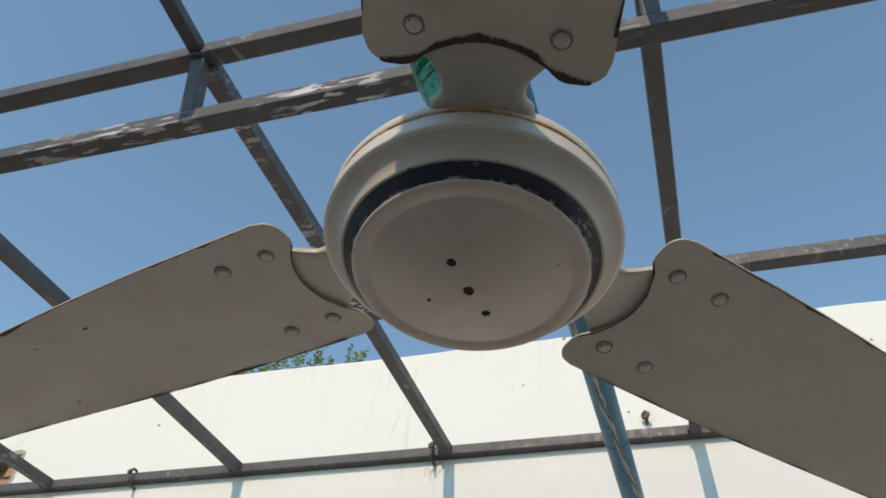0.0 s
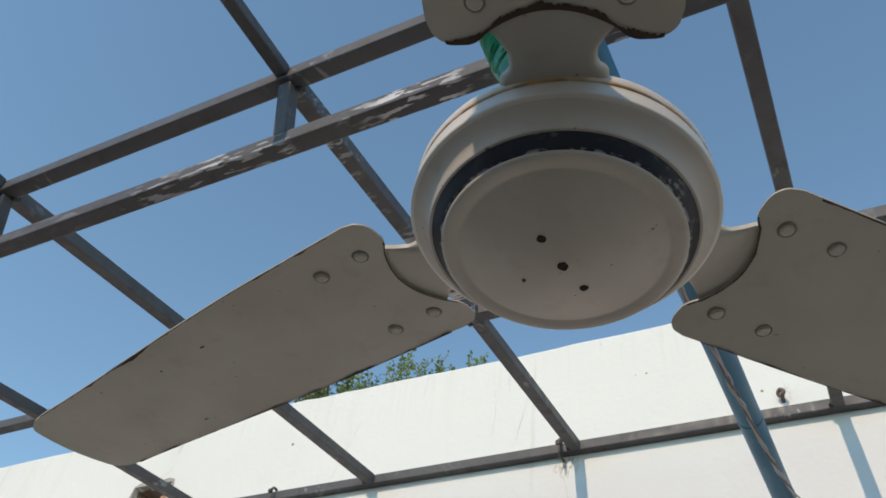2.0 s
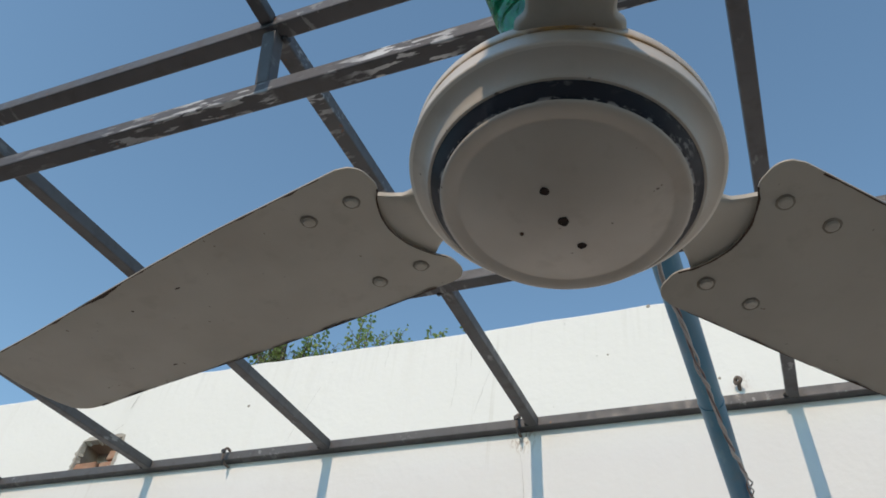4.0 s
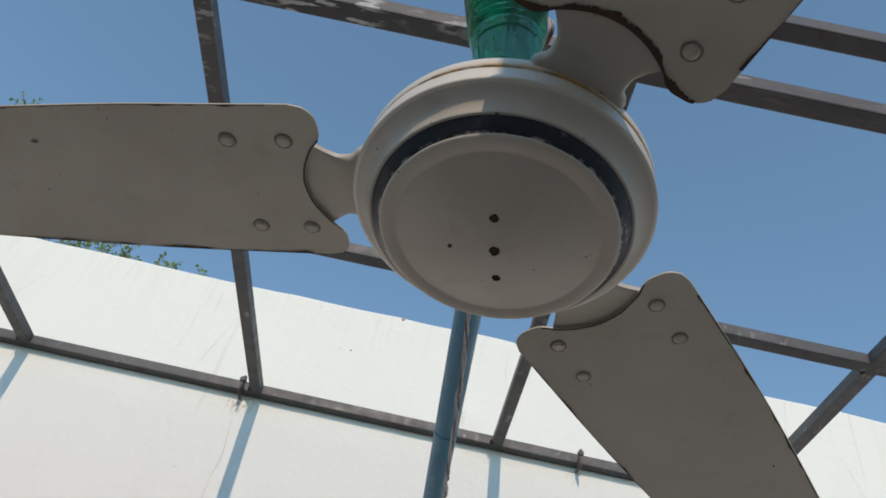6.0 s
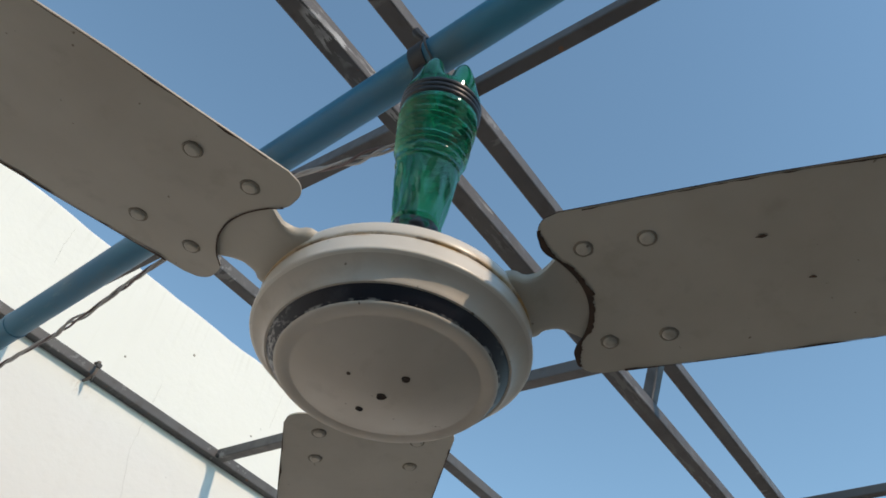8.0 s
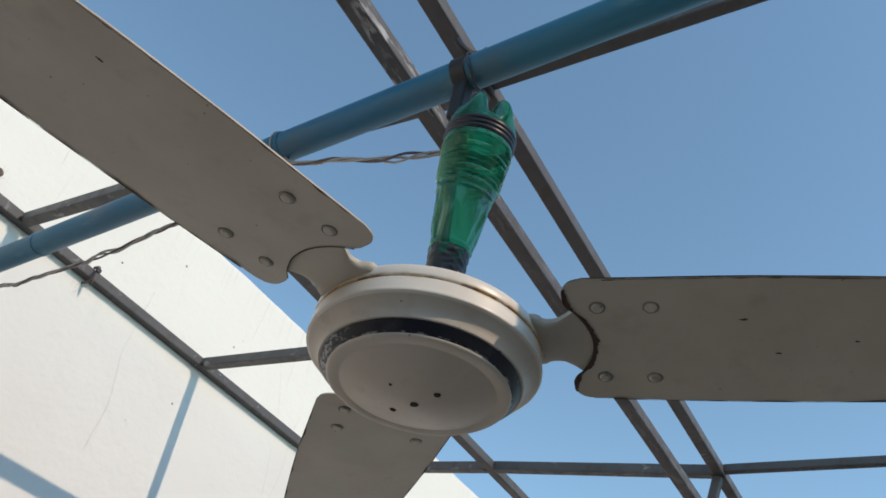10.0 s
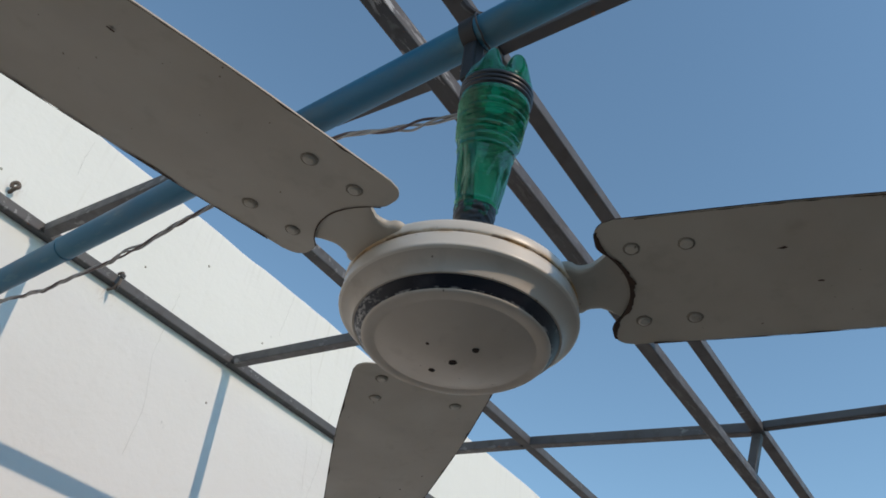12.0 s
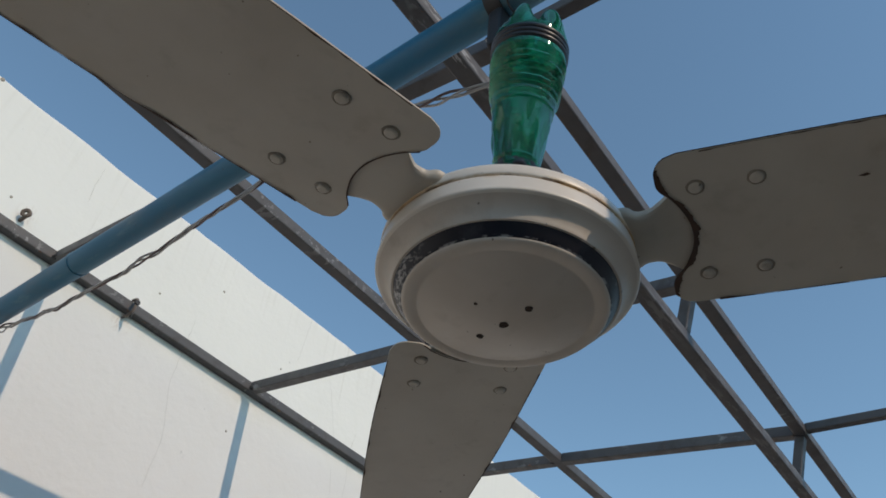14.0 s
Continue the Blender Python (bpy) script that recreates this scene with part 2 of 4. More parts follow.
def lathe(bm, profile, steps=72, closed=False):
    """Turn (radius, height) pairs about the z axis."""
    rings = []
    for r, z in profile:
        if r < 1e-5:
            rings.append([bm.verts.new((0, 0, z))])
        else:
            rings.append([bm.verts.new((r * math.cos(a), r * math.sin(a), z)) for a in (2 * math.pi * i / steps for i in range(steps))])
    for p, q in zip(rings, rings[1:]):
        for i in range(steps):
            j = (i + 1) % steps
            f = [p[i % len(p)], p[j % len(p)], q[j % len(q)], q[i % len(q)]]
            f = list(dict.fromkeys(f))
            if len(f) > 2:
                bm.faces.new(f)
    return bm


def sweep(bm, points, r, steps=8, twist=0.0):
    """A round cord along points."""
    pts = [Vector(p) for p in points]
    rings = []
    x = None
    for i, p in enumerate(pts):
        d = (pts[min(i + 1, len(pts) - 1)] - pts[max(i - 1, 0)]).normalized()
        if x is None:
            x = d.orthogonal().normalized()
        x = (x - d * x.dot(d)).normalized()
        y = d.cross(x)
        rad = r(i / (len(pts) - 1)) if callable(r) else r
        rings.append([bm.verts.new(p + rad * (x * math.cos(a) + y * math.sin(a))) for a in (2 * math.pi * k / steps for k in range(steps))])
    for p, q in zip(rings, rings[1:]):
        for i in range(steps):
            j = (i + 1) % steps
            bm.faces.new((p[i], p[j], q[j], q[i]))
    bm.faces.new(rings[0][::-1])
    bm.faces.new(rings[-1])
    return bm


def smooth_line(points, n=10):
    """Catmull-Rom through the points."""
    p = [Vector(q) for q in points]
    p = [2 * p[0] - p[1]] + p + [2 * p[-1] - p[-2]]
    out = []
    for i in range(1, len(p) - 2):
        for k in range(n):
            t = k / n
            out.append(0.5 * ((2 * p[i]) + (p[i + 1] - p[i - 1]) * t + (2 * p[i - 1] - 5 * p[i] + 4 * p[i + 1] - p[i + 2]) * t * t
                              + (3 * p[i] - p[i - 1] - 3 * p[i + 1] + p[i + 2]) * t ** 3))
    out.append(p[-2])
    return out


# ---- the plan ----
Z0 = 2.25                      # lowest point of the fan
RAFTERS = [-2.68, -1.955, -1.231, -0.527, 0.1975, 0.933, 1.674, 2.41, 3.15, 3.89]
SKEW = -0.0133
Y_WALL, Y_TUBE, Y_MID, Y_TOP, Y_LOW = 1.620, 1.598, 0.885, 0.128, 0.1675
Z_TUBE, Z_MID, Z_TOP, Z_LOW, Z_WALL = 3.185, 3.110, 3.016, 2.874, 3.606
TUBE = 0.032
X_PIPE, Z_PIPE = -0.0112, 2.7495
X_ENDS = (-4.2, 5.2)

# ---- ground ----
bm = bmesh.new()
bmesh.ops.create_grid(bm, x_segments=8, y_segments=8, size=600)
ground = tagged(part("ground", bm, FLOOR), "dusty brown-grey concrete floor of the open yard", "ground", kind="structure")

# ---- wall ----
HOLE = (-2.352, -2.165, 3.215, 3.338)


def wall_top(x):
    z = Z_WALL + 0.010 * noise.noise((x * 0.8, 3.1, 0)) + 0.006 * noise.noise((x * 5.0, 0.7, 0)) + 0.004 * noise.noise((x * 17.0, 2.7, 0))
    if abs(x + 2.16) < 0.016:
        z -= 0.018
    if -2.16 < x < -2.02:
        z += 0.006 - 0.012 * (x + 2.16) / 0.14
    return z


def build_wall():
    xs = sorted(set([round(-6 + 0.06 * i, 3) for i in range(251)] + [HOLE[0], HOLE[1]] + [-2.172, -2.16, -2.148]))
    bm = bmesh.new()
    front, back = [], []
    for x in xs:
        zt = wall_top(x)
        zs = (0.0, HOLE[2], HOLE[3], zt - 0.012, zt)
        front.append([bm.verts.new((x, Y_WALL + (0.010 if k == 4 else 0), z)) for k, z in enumerate(zs)])
        back.append([bm.verts.new((x, Y_WALL + 0.23, z)) for z in (0.0, zt - 0.004)])
    for i in range(len(xs) - 1):
        inside = HOLE[0] - 1e-6 <= xs[i] and xs[i + 1] <= HOLE[1] + 1e-6
        for k in range(4):
            if k == 1 and inside:
                continue
            bm.faces.new((front[i][k], front[i + 1][k], front[i + 1][k + 1], front[i][k + 1]))
        bm.faces.new((front[i][4], front[i + 1][4], back[i + 1][1], back[i][1]))
        bm.faces.new((back[i][0], back[i][1], back[i + 1][1], back[i + 1][0]))
        bm.faces.new((front[i][0], back[i][0], back[i + 1][0], front[i + 1][0]))
    ob = part("wall_north", bm, PLASTER, smooth=False)
    tagged(ob, "white plastered boundary wall with faint streaks and cracks", "wall", kind="structure")
    return ob


wall = build_wall()


def build_recess():
    """The broken-out pocket in the plaster, with its bricks laid bare."""
    x0, x1, z0, z1 = HOLE
    bm = bmesh.new()
    d = 0.09
    ring = []
    for y in (Y_WALL, Y_WALL + d):
        ring.append([bm.verts.new(p) for p in ((x0, y, z0), (x1, y, z0), (x1, y, z1), (x0, y, z1))])
    for i in range(4):
        j = (i + 1) % 4
        bm.faces.new((ring[0][i], ring[1][i], ring[1][j], ring[0][j]))
    bm.faces.new(ring[1])
    part("recess_lining", bm, MORTAR, wall, "dusty grey mortar inside the broken pocket")
    for k, (a, b, c, e) in enumerate(((x0 + 0.004, x0 + 0.105, z0 + 0.002, z0 + 0.034), (x0 + 0.112, x1 - 0.003, z0 + 0.002, z0 + 0.036),
                                      (x1 - 0.055, x1 - 0.003, z0 + 0.042, z0 + 0.080), (x1 - 0.040, x1 - 0.003, z0 + 0.086, z1 - 0.004))):
        bm = bmesh.new()
        box(bm, a, b, Y_WALL + 0.004 + 0.006 * k, Y_WALL + d, c, e, 0.004, 1)
        for v in bm.verts:
            v.co += 0.007 * Vector(noise.noise_vector(v.co * 45 + Vector((k * 3.1, 0, 0))))
        part("brick", bm, BRICK, wall)


build_recess()


def build_torn_rim():
    """Ragged broken plaster round the pocket."""
    x0, x1, z0, z1 = HOLE
    cx, cz, hx, hz = (x0 + x1) / 2, (z0 + z1) / 2, (x1 - x0) / 2, (z1 - z0) / 2
    bm = bmesh.new()
    rings = []
    for i in range(64):
        a = 2 * math.pi * i / 64
        c, q = math.cos(a), math.sin(a)
        k = 1 / max(abs(c), abs(q))
        wide = 0.010 + 0.020 * abs(noise.noise((3 * c, 3 * q, 1.0))) + 0.006 * abs(noise.noise((14 * c, 14 * q, 5.0))) + (0.014 if q < -0.6 else 0.0)
        bite = 0.004 + 0.022 * abs(noise.noise((4 * c, 4 * q, 8.0)))
        pts = ((k * c * (hx - bite), 0.014, k * q * (hz - bite)), (k * c * (hx + 0.002), -0.004, k * q * (hz + 0.002)), (k * c * hx + c * wide, -0.0018, k * q * hz + q * wide))
        rings.append([bm.verts.new((cx + x, Y_WALL + y, cz + z)) for x, y, z in pts])
    for i in range(64):
        p, r = rings[i], rings[(i + 1) % 64]
        for k in range(2):
            bm.faces.new((p[k], p[k + 1], r[k + 1], r[k]))
    part("torn_plaster_rim", bm, MORTAR, wall, "ragged grey-brown broken plaster round the pocket")


build_torn_rim()

def build_crack(points, w, name="plaster_crack"):
    """A hairline crack, a thin sunken-looking ribbon on the plaster."""
    line = smooth_line([(x, Y_WALL - 0.0015, z) for x, z in points], 8)
    bm = bmesh.new()
    pairs = []
    for i, p in enumerate(line):
        j = 0.005 * noise.noise((p.x * 60, p.z * 60, 0))
        ww = w * (0.35 + 0.9 * abs(noise.noise((p.z * 23, p.x * 9, 4))))
        pairs.append([bm.verts.new((p.x + j - ww, p.y, p.z)), bm.verts.new((p.x + j + ww, p.y, p.z))])
    for a, b in zip(pairs, pairs[1:]):
        bm.faces.new((a[0], a[1], b[1], b[0]))
    part(name, bm, CRACK, wall, "fine grey crack in the plaster")



build_crack([(-2.158, 3.60), (-2.163, 3.57), (-2.185, 3.50), (-2.19, 3.47)], 0.0022)
build_crack([(-2.24, 3.36), (-2.20, 3.39), (-2.19, 3.40)], 0.0018)
build_crack([(1.45, 3.28), (1.435, 3.20), (1.44, 3.06), (1.415, 2.90), (1.42, 2.78)], 0.0008)
build_crack([(-0.57, 3.10), (-0.555, 2.98), (-0.56, 2.85), (-0.545, 2.70)], 0.0009)


for line in ([(-0.812, 3.47), (-0.806, 3.40), (-0.814, 3.29)], [(-0.758, 3.545), (-0.762, 3.50), (-0.760, 3.45)], [(-1.080, 3.585), (-1.083, 3.54), (-1.090, 3.50)],
             [(-1.330, 3.45), (-1.372, 3.34), (-1.430, 3.19)], [(0.20, 3.56), (0.196, 3.50), (0.202, 3.42)], [(-0.674, 3.486), (-0.70, 3.38), (-0.731, 3.256)],
             [(1.122, 3.590), (1.112, 3.50), (1.102, 3.40)], [(1.27, 3.42), (1.31, 3.32), (1.347, 3.207)], [(1.36, 3.10), (1.372, 3.04), (1.386, 2.93)],
             [(0.665, 3.295), (0.66, 3.17), (0.657, 3.053), (0.69, 2.90), (0.683, 2.744)]):
    build_crack(line, 0.0007)


def build_chip(x, z, size):
    """A small knocked-out spot in the plaster with a ragged rim."""
    bm = lathe(bmesh.new(), [(0.0, 0.0), (size * 0.6, 0.0004), (size, 0.0012), (size * 1.25, 0.0026)], 12)
    for v in bm.verts:
        v.co.xy *= 1 + 0.4 * noise.noise(v.co * 90 + Vector((x * 9, z * 9, 0)))
    bm.transform(Matrix.Translation((x, Y_WALL - 0.0024, z)) @ Matrix.Rotation(radians(-90), 4, "X"))
    part("plaster_chip", bm, MORTAR, wall, "small dark knocked spot in the plaster")


for x, z, size in ((0.896, 3.017, 0.0035), (0.730, 3.455, 0.0045), (-1.621, 3.409, 0.0055), (0.019, 3.281, 0.004), (1.04, 3.33, 0.003), (-0.30, 3.42, 0.003), (0.52, 3.30, 0.003), (-0.164, 3.592, 0.006)):
    build_chip(x, z, size)

# ---- unseen walls added to close and shade the yard behind and beside the viewer ----
for name, (x0, x1, y0, y1) in (("unseen_wall_south", (-6.0, 9.06, -2.85, -2.62)), ("unseen_wall_west", (-6.24, -6.01, -2.85, 1.85)), ("unseen_wall_east", (9.07, 9.30, -2.85, 1.85))):
    bm = bmesh.new()
    # South wall's height keeps sun off the floor and low sky off the fan.
    box(bm, x0, x1, y0, y1, 0.0, 3.25 if name == "unseen_wall_south" else 3.0, 0.01)
    tagged(part(name, bm, PLASTER), "unseen plain white plastered wall, added to close the yard and keep light out", "wall", kind="structure")

# ---- roof frame ----
roof = tagged(empty("roof_frame", (0, Y_TOP, Z_TOP)), "bare grey-brown welded steel tube roof frame, paint peeling", "roof frame")


def bar(name, a, b, material=STEEL, up=(0, 0, 1), w=TUBE):
    bm = bmesh.new()
    tube_bar(bm, Vector(a) - Vector((0, Y_TOP, Z_TOP)), Vector(b) - Vector((0, Y_TOP, Z_TOP)), w, up)
    return part(name, bm, material, roof)


def weld(at, size=0.010):
    bm = bmesh.new()
    bmesh.ops.create_icosphere(bm, subdivisions=2, radius=size)
    for v in bm.verts:
        v.co += 0.35 * size * Vector(noise.noise_vector(v.co * 180 + Vector(at) * 7))
        v.co += Vector(at) - Vector((0, Y_TOP, Z_TOP))
    part("weld_bead", bm, DARK, roof, smooth=True)


bar("wall_rail", (X_ENDS[0], Y_TUBE + 0.010, Z_TUBE), (X_ENDS[1], Y_TUBE + 0.010, Z_TUBE))
bar("purlin", (X_ENDS[0], Y_MID, Z_MID), (X_ENDS[1], Y_MID, Z_MID))
bar("top_chord", (X_ENDS[0], Y_TOP, Z_TOP), (X_ENDS[1], Y_TOP, Z_TOP))
bar("bottom_chord", (X_ENDS[0], Y_LOW, Z_LOW), (X_ENDS[1], Y_LOW, Z_LOW), WORN)
slope_back = 0.05
for x in RAFTERS:
    h = TUBE / 2
    f = (Y_MID - Y_TUBE) / (Y_TOP - Y_TUBE)
    p_wall, p_mid, p_top = (x, Y_TUBE - h + 0.010, Z_TUBE), (x + SKEW * f, Y_MID, Z_MID), (x + SKEW, Y_TOP, Z_TOP)
    bar("rafter", p_wall, (p_mid[0], Y_MID + h, Z_MID + 0.002))
    bar("rafter", (p_mid[0], Y_MID - h, Z_MID - 0.001), (p_top[0], Y_TOP + h, Z_TOP + 0.002), WORN if x == -0.527 else STEEL)
    bar("rafter", (p_top[0] - 0.004, Y_TOP - h, Z_TOP + 0.004), (x + SKEW * 2 - 0.004, Y_TOP - 1.9, Z_TOP + 0.012 - 1.9 * slope_back), w=0.024)
    bar("strut", (p_top[0], Y_TOP + 0.004, Z_TOP - h), (p_top[0], Y_LOW - 0.004, Z_LOW + h), up=(0, 1, 0), w=TUBE * 0.8)
    weld((p_top[0] + 0.016, Y_TOP + h, Z_TOP - 0.012))
    weld((p_mid[0] - 0.016, Y_MID + h, Z_MID - 0.012), 0.008)
    weld((x - 0.016, Y_TUBE - h, Z_TUBE - 0.012), 0.008)
bar("purlin", (X_ENDS[0], Y_TOP - 1.9 - 0.016, Z_TOP - 1.9 * slope_back), (X_ENDS[1], Y_TOP - 1.9 - 0.016, Z_TOP - 1.9 * slope_back))

# posts that carry the far edge of the frame, behind the viewer
for x in (RAFTERS[0], RAFTERS[-1]):
    bar("post", (x, Y_TOP - 1.9 - 0.05, 0.0), (x, Y_TOP - 1.9 - 0.05, Z_TOP - 1.9 * slope_back), up=(0, 1, 0), w=0.05)


# ---- wall hooks that hold the rail ----
def build_hook(x, rusty=True):
    thing = empty("wall_hook", (x, Y_WALL, Z_TUBE))
    bm = bmesh.new()
    pts = smooth_line([(0, 0.01, -0.028), (0, -0.030, -0.030), (0.001, -0.046, -0.018), (0, -0.047, 0.010), (0.002, -0.040, 0.022), (0, -0.020, 0.024)], 6)
    sweep(bm, pts, 0.0045, 7)
    part("strap", bm, RUST, thing, smooth=True)
    bm = bmesh.new()
    bmesh.ops.create_cone(bm, cap_ends=True, segments=6, radius1=0.009, radius2=0.008, depth=0.008, matrix=Matrix.Translation((0, -0.052, 0.004)) @ Matrix.Rotation(radians(90), 4, "X"))
    part("nut", bm, DARK, thing)
    bm = bmesh.new()
    sweep(bm, [(0.004, -0.043, -0.022), (0.003, -0.044, -0.034), (0.006, -0.040, -0.045)], lambda t: 0.004 - 0.002 * t, 6)
    part("bent_tail", bm, DARK, thing, smooth=True)
    return tagged(thing, "rusty bent steel hook holding the rail against the plaster", "hook", "wall hooks")


for x in (-1.618, -0.571, 0.440, 1.594):
    build_hook(x)
bm = bmesh.new()
sweep(bm, smooth_line([(0, 0.02, 0), (0.0, -0.020, 0.004), (0.006, -0.028, 0.015), (-0.002, -0.025, 0.024), (-0.009, -0.018, 0.018), (-0.006, -0.016, 0.008)], 6), 0.0058, 7)
peg = tagged(part("wall_peg", bm, RUST, smooth=True), "small bent rusty peg sticking out of the white wall", "peg")
peg.location = (0.068, Y_WALL, Z_TUBE + 0.048)

# ---- hanging pipe ----
pipe = tagged(empty("hanging_pipe", (X_PIPE, 0, Z_PIPE)), "teal plastic pipe spanning under the roof frame", "pipe")
PD = Vector((0.0346, 1, 0.0152)).normalized()
R_PIPE = 0.0235


def along(y):
    return PD * (y / PD.y)


bm = bmesh.new()
tmp = [along(y) for y in np.linspace(-2.6, 1.70, 60)]
sweep(bm, tmp, R_PIPE, 32)
part("pipe_body", bm, TEAL, pipe, smooth=True)
for y, n in ((0.345, 0.004), (0.98, 0.004)):
    bm = bmesh.new()
    sweep(bm, [along(y - n), along(y - n * 0.4), along(y + n * 0.4), along(y + n)], R_PIPE + 0.0012, 32)
    part("joint_ring", bm, TEAL, pipe, smooth=True)
bm = bmesh.new()
sweep(bm, [along(1.585), along(1.6195)], R_PIPE + 0.006, 24)
part("mortar_collar", bm, MORTAR, pipe, "rough mortar where the pipe enters the wall", smooth=True)


# ---- wires along the pipe ----
def build_wire(name, base, offs, r, material, label):
    line = smooth_line(base, 14)
    pts, run = [], 0.0
    for i, p in enumerate(line):
        run += (p - line[i - 1]).length if i else 0.0
        a = run / 0.15 * 2 * math.pi + offs + 1.2 * noise.noise((run * 9, 7.0, 0))
        wide = 0.0022 + 0.0110 * max(0.0, noise.noise((run * 9, 2.0, 0))) ** 1.4
        pts.append(p + Vector((wide * math.cos(a), 0.0, wide * math.sin(a))) + 0.005 * Vector(noise.noise_vector((run * 14, 1.0, 3.0))))
    bm = bmesh.new()
    sweep(bm, pts, r, 7)
    return tagged(part(name, bm, material, smooth=True), label, "wire", "twisted wires")


WIRE_LINE = [(0.010, 0.046, Z0 + 0.478), (0.026, 0.024, Z0 + 0.440), (0.030, 0.020, Z0 + 0.408), (0.020, 0.060, Z0 + 0.403), (0.012, 0.128, Z0 + 0.414), (0.012, 0.207, Z0 + 0.437), (0.012, 0.318, Z0 + 0.478),
             (0.012, 0.345, Z0 + 0.494), (0.014, 0.42, Z0 + 0.455), (0.015, 0.51, Z0 + 0.427), (0.021, 0.60, Z0 + 0.429), (0.027, 0.68, Z0 + 0.427), (0.031, 0.765, Z0 + 0.427),
             (0.037, 0.85, Z0 + 0.431), (0.040, 0.935, Z0 + 0.438), (0.044, 1.02, Z0 + 0.443), (0.050, 1.12, Z0 + 0.462), (0.058, 1.22, Z0 + 0.488), (0.062, 1.40, Z0 + 0.505),
             (0.066, 1.60, Z0 + 0.51), (0.066, 1.66, Z0 + 0.51)]
# the slung stretch follows the pipe
WIRE_LINE = [(x - 0.010 * max(0.0, 1 - y / 1.2), y, z - 0.020 * max(0.0, 1 - y / 1.2)) for x, y, z in WIRE_LINE]
build_wire("wire", WIRE_LINE, 0.0, 0.0020, WIRE, "grey twisted fan wire slung under the teal pipe")
build_wire("wire", WIRE_LINE, 2.1, 0.0019, WIRE2, "brown twisted fan wire slung under the teal pipe")
build_wire("wire", WIRE_LINE, 4.2, 0.0017, WIRE, "grey twisted fan wire slung under the teal pipe")
bm = bmesh.new()
sweep(bm, [along(0.345) + Vector((0.026 * math.cos(a), 0.002 * a, 0.026 * math.sin(a) - 0.004 * (math.sin(a) < -0.8))) for a in np.linspace(0, 2 * math.pi, 25)], 0.0014, 6)
part("wire_tie", bm, WIRE, pipe, "thin grey wire tied round the pipe", smooth=True)


bm = bmesh.new()
sweep(bm, smooth_line([(-0.004, 0.012, Z0 + 0.434), (-0.002, 0.007, Z0 + 0.422), (0.000, 0.003, Z0 + 0.410), (0.003, 0.002, Z0 + 0.396)], 5), lambda t: 0.0042 - 0.0022 * t, 10)
tagged(part("wire_joint", bm, TAPE, smooth=True), "white taped joint of the fan wires beside the clamp", "wire joint")


# ---- ceiling fan ----
fan = tagged(empty("ceiling_fan", (0, 0, Z0)), "old cream three-blade ceiling fan, rust-stained, hung from a teal pipe", "ceiling fan")
TURN = 46.8
Y_CLAMP = 0.019


def turned(name, profile, material, parent, label="", steps=96):
    return part(name, lathe(bmesh.new(), profile, steps), material, parent, label, smooth=True)


def seam_stain():
    """Cream enamel with brown rust bleeding along the seam of the housing."""
    # Base is paler than CREAM: the sunlit side's brightness is put into it.
    m = Mat("rust_stained_sunlit_cream_enamel", (0.70, 0.645, 0.56), 0.30)
    m.mix(m.ramp(m.noise(9, 6), 0.42, 0.72, 0, 0.3), (0.38, 0.31, 0.22))
    z = m.axis(2)
    near = m.ramp(m.math("ABSOLUTE", m.math("SUBTRACT", z, 0.0625), 0), 0.0, 0.0045, 1.0, 0.0)
    spots = m.ramp(m.noise(34, 6, (1, 1, 2)), 0.46, 0.58, 0, 1)
    x, y = m.axis(0), m.axis(1)
    front = m.ramp(m.math("ADD", m.math("MULTIPLY", x, 0.34), m.math("MULTIPLY", y, -0.94)), 0.075, 0.110, 0.0, 1.0)
    back = m.ramp(m.math("ADD", m.math("MULTIPLY", x, -0.87), m.math("MULTIPLY", y, 0.50)), 0.080, 0.110, 0.0, 0.8)
    m.mix(m.math("MULTIPLY", near, spots), (0.42, 0.26, 0.08))
    heavy = m.ramp(m.noise(34, 6, (1, 1, 0.5), offset=(2, 0, 5)), 0.38, 0.54, 0.25, 1)
    wide = m.ramp(m.math("ABSOLUTE", m.math("SUBTRACT", z, 0.0635), 0), 0.001, 0.0075, 1.0, 0.0)
    m.mix(m.math("MULTIPLY", m.math("MULTIPLY", wide, heavy), m.math("MAXIMUM", front, back)), (0.44, 0.235, 0.04))
    spots2 = m.ramp(m.noise(46, 5, (1, 1, 2), offset=(3, 1, 0)), 0.50, 0.58, 0, 0.9)
    tight = m.ramp(m.math("ABSOLUTE", m.math("SUBTRACT", z, 0.0625), 0), 0.0, 0.003, 1.0, 0.0)
    m.mix(m.math("MULTIPLY", tight, spots2), (0.10, 0.045, 0.012))
    m.mix(m.ramp(m.noise(110, 2, offset=(5, 1, 7)), 0.74, 0.79, 0, 0.7), (0.11, 0.07, 0.045))
    m.mix(m.ramp(m.noise(5, 6, (1, 1, 0.5), offset=(1, 4, 2)), 0.48, 0.70, 0, 0.35), (0.40, 0.345, 0.285))
    m.rough = m.ramp(m.noise(20, 4), 0.3, 0.7, 0.24, 0.44)
    m.bump(m.noise(9, 3), 0.12, 0.002)
    return m.done()


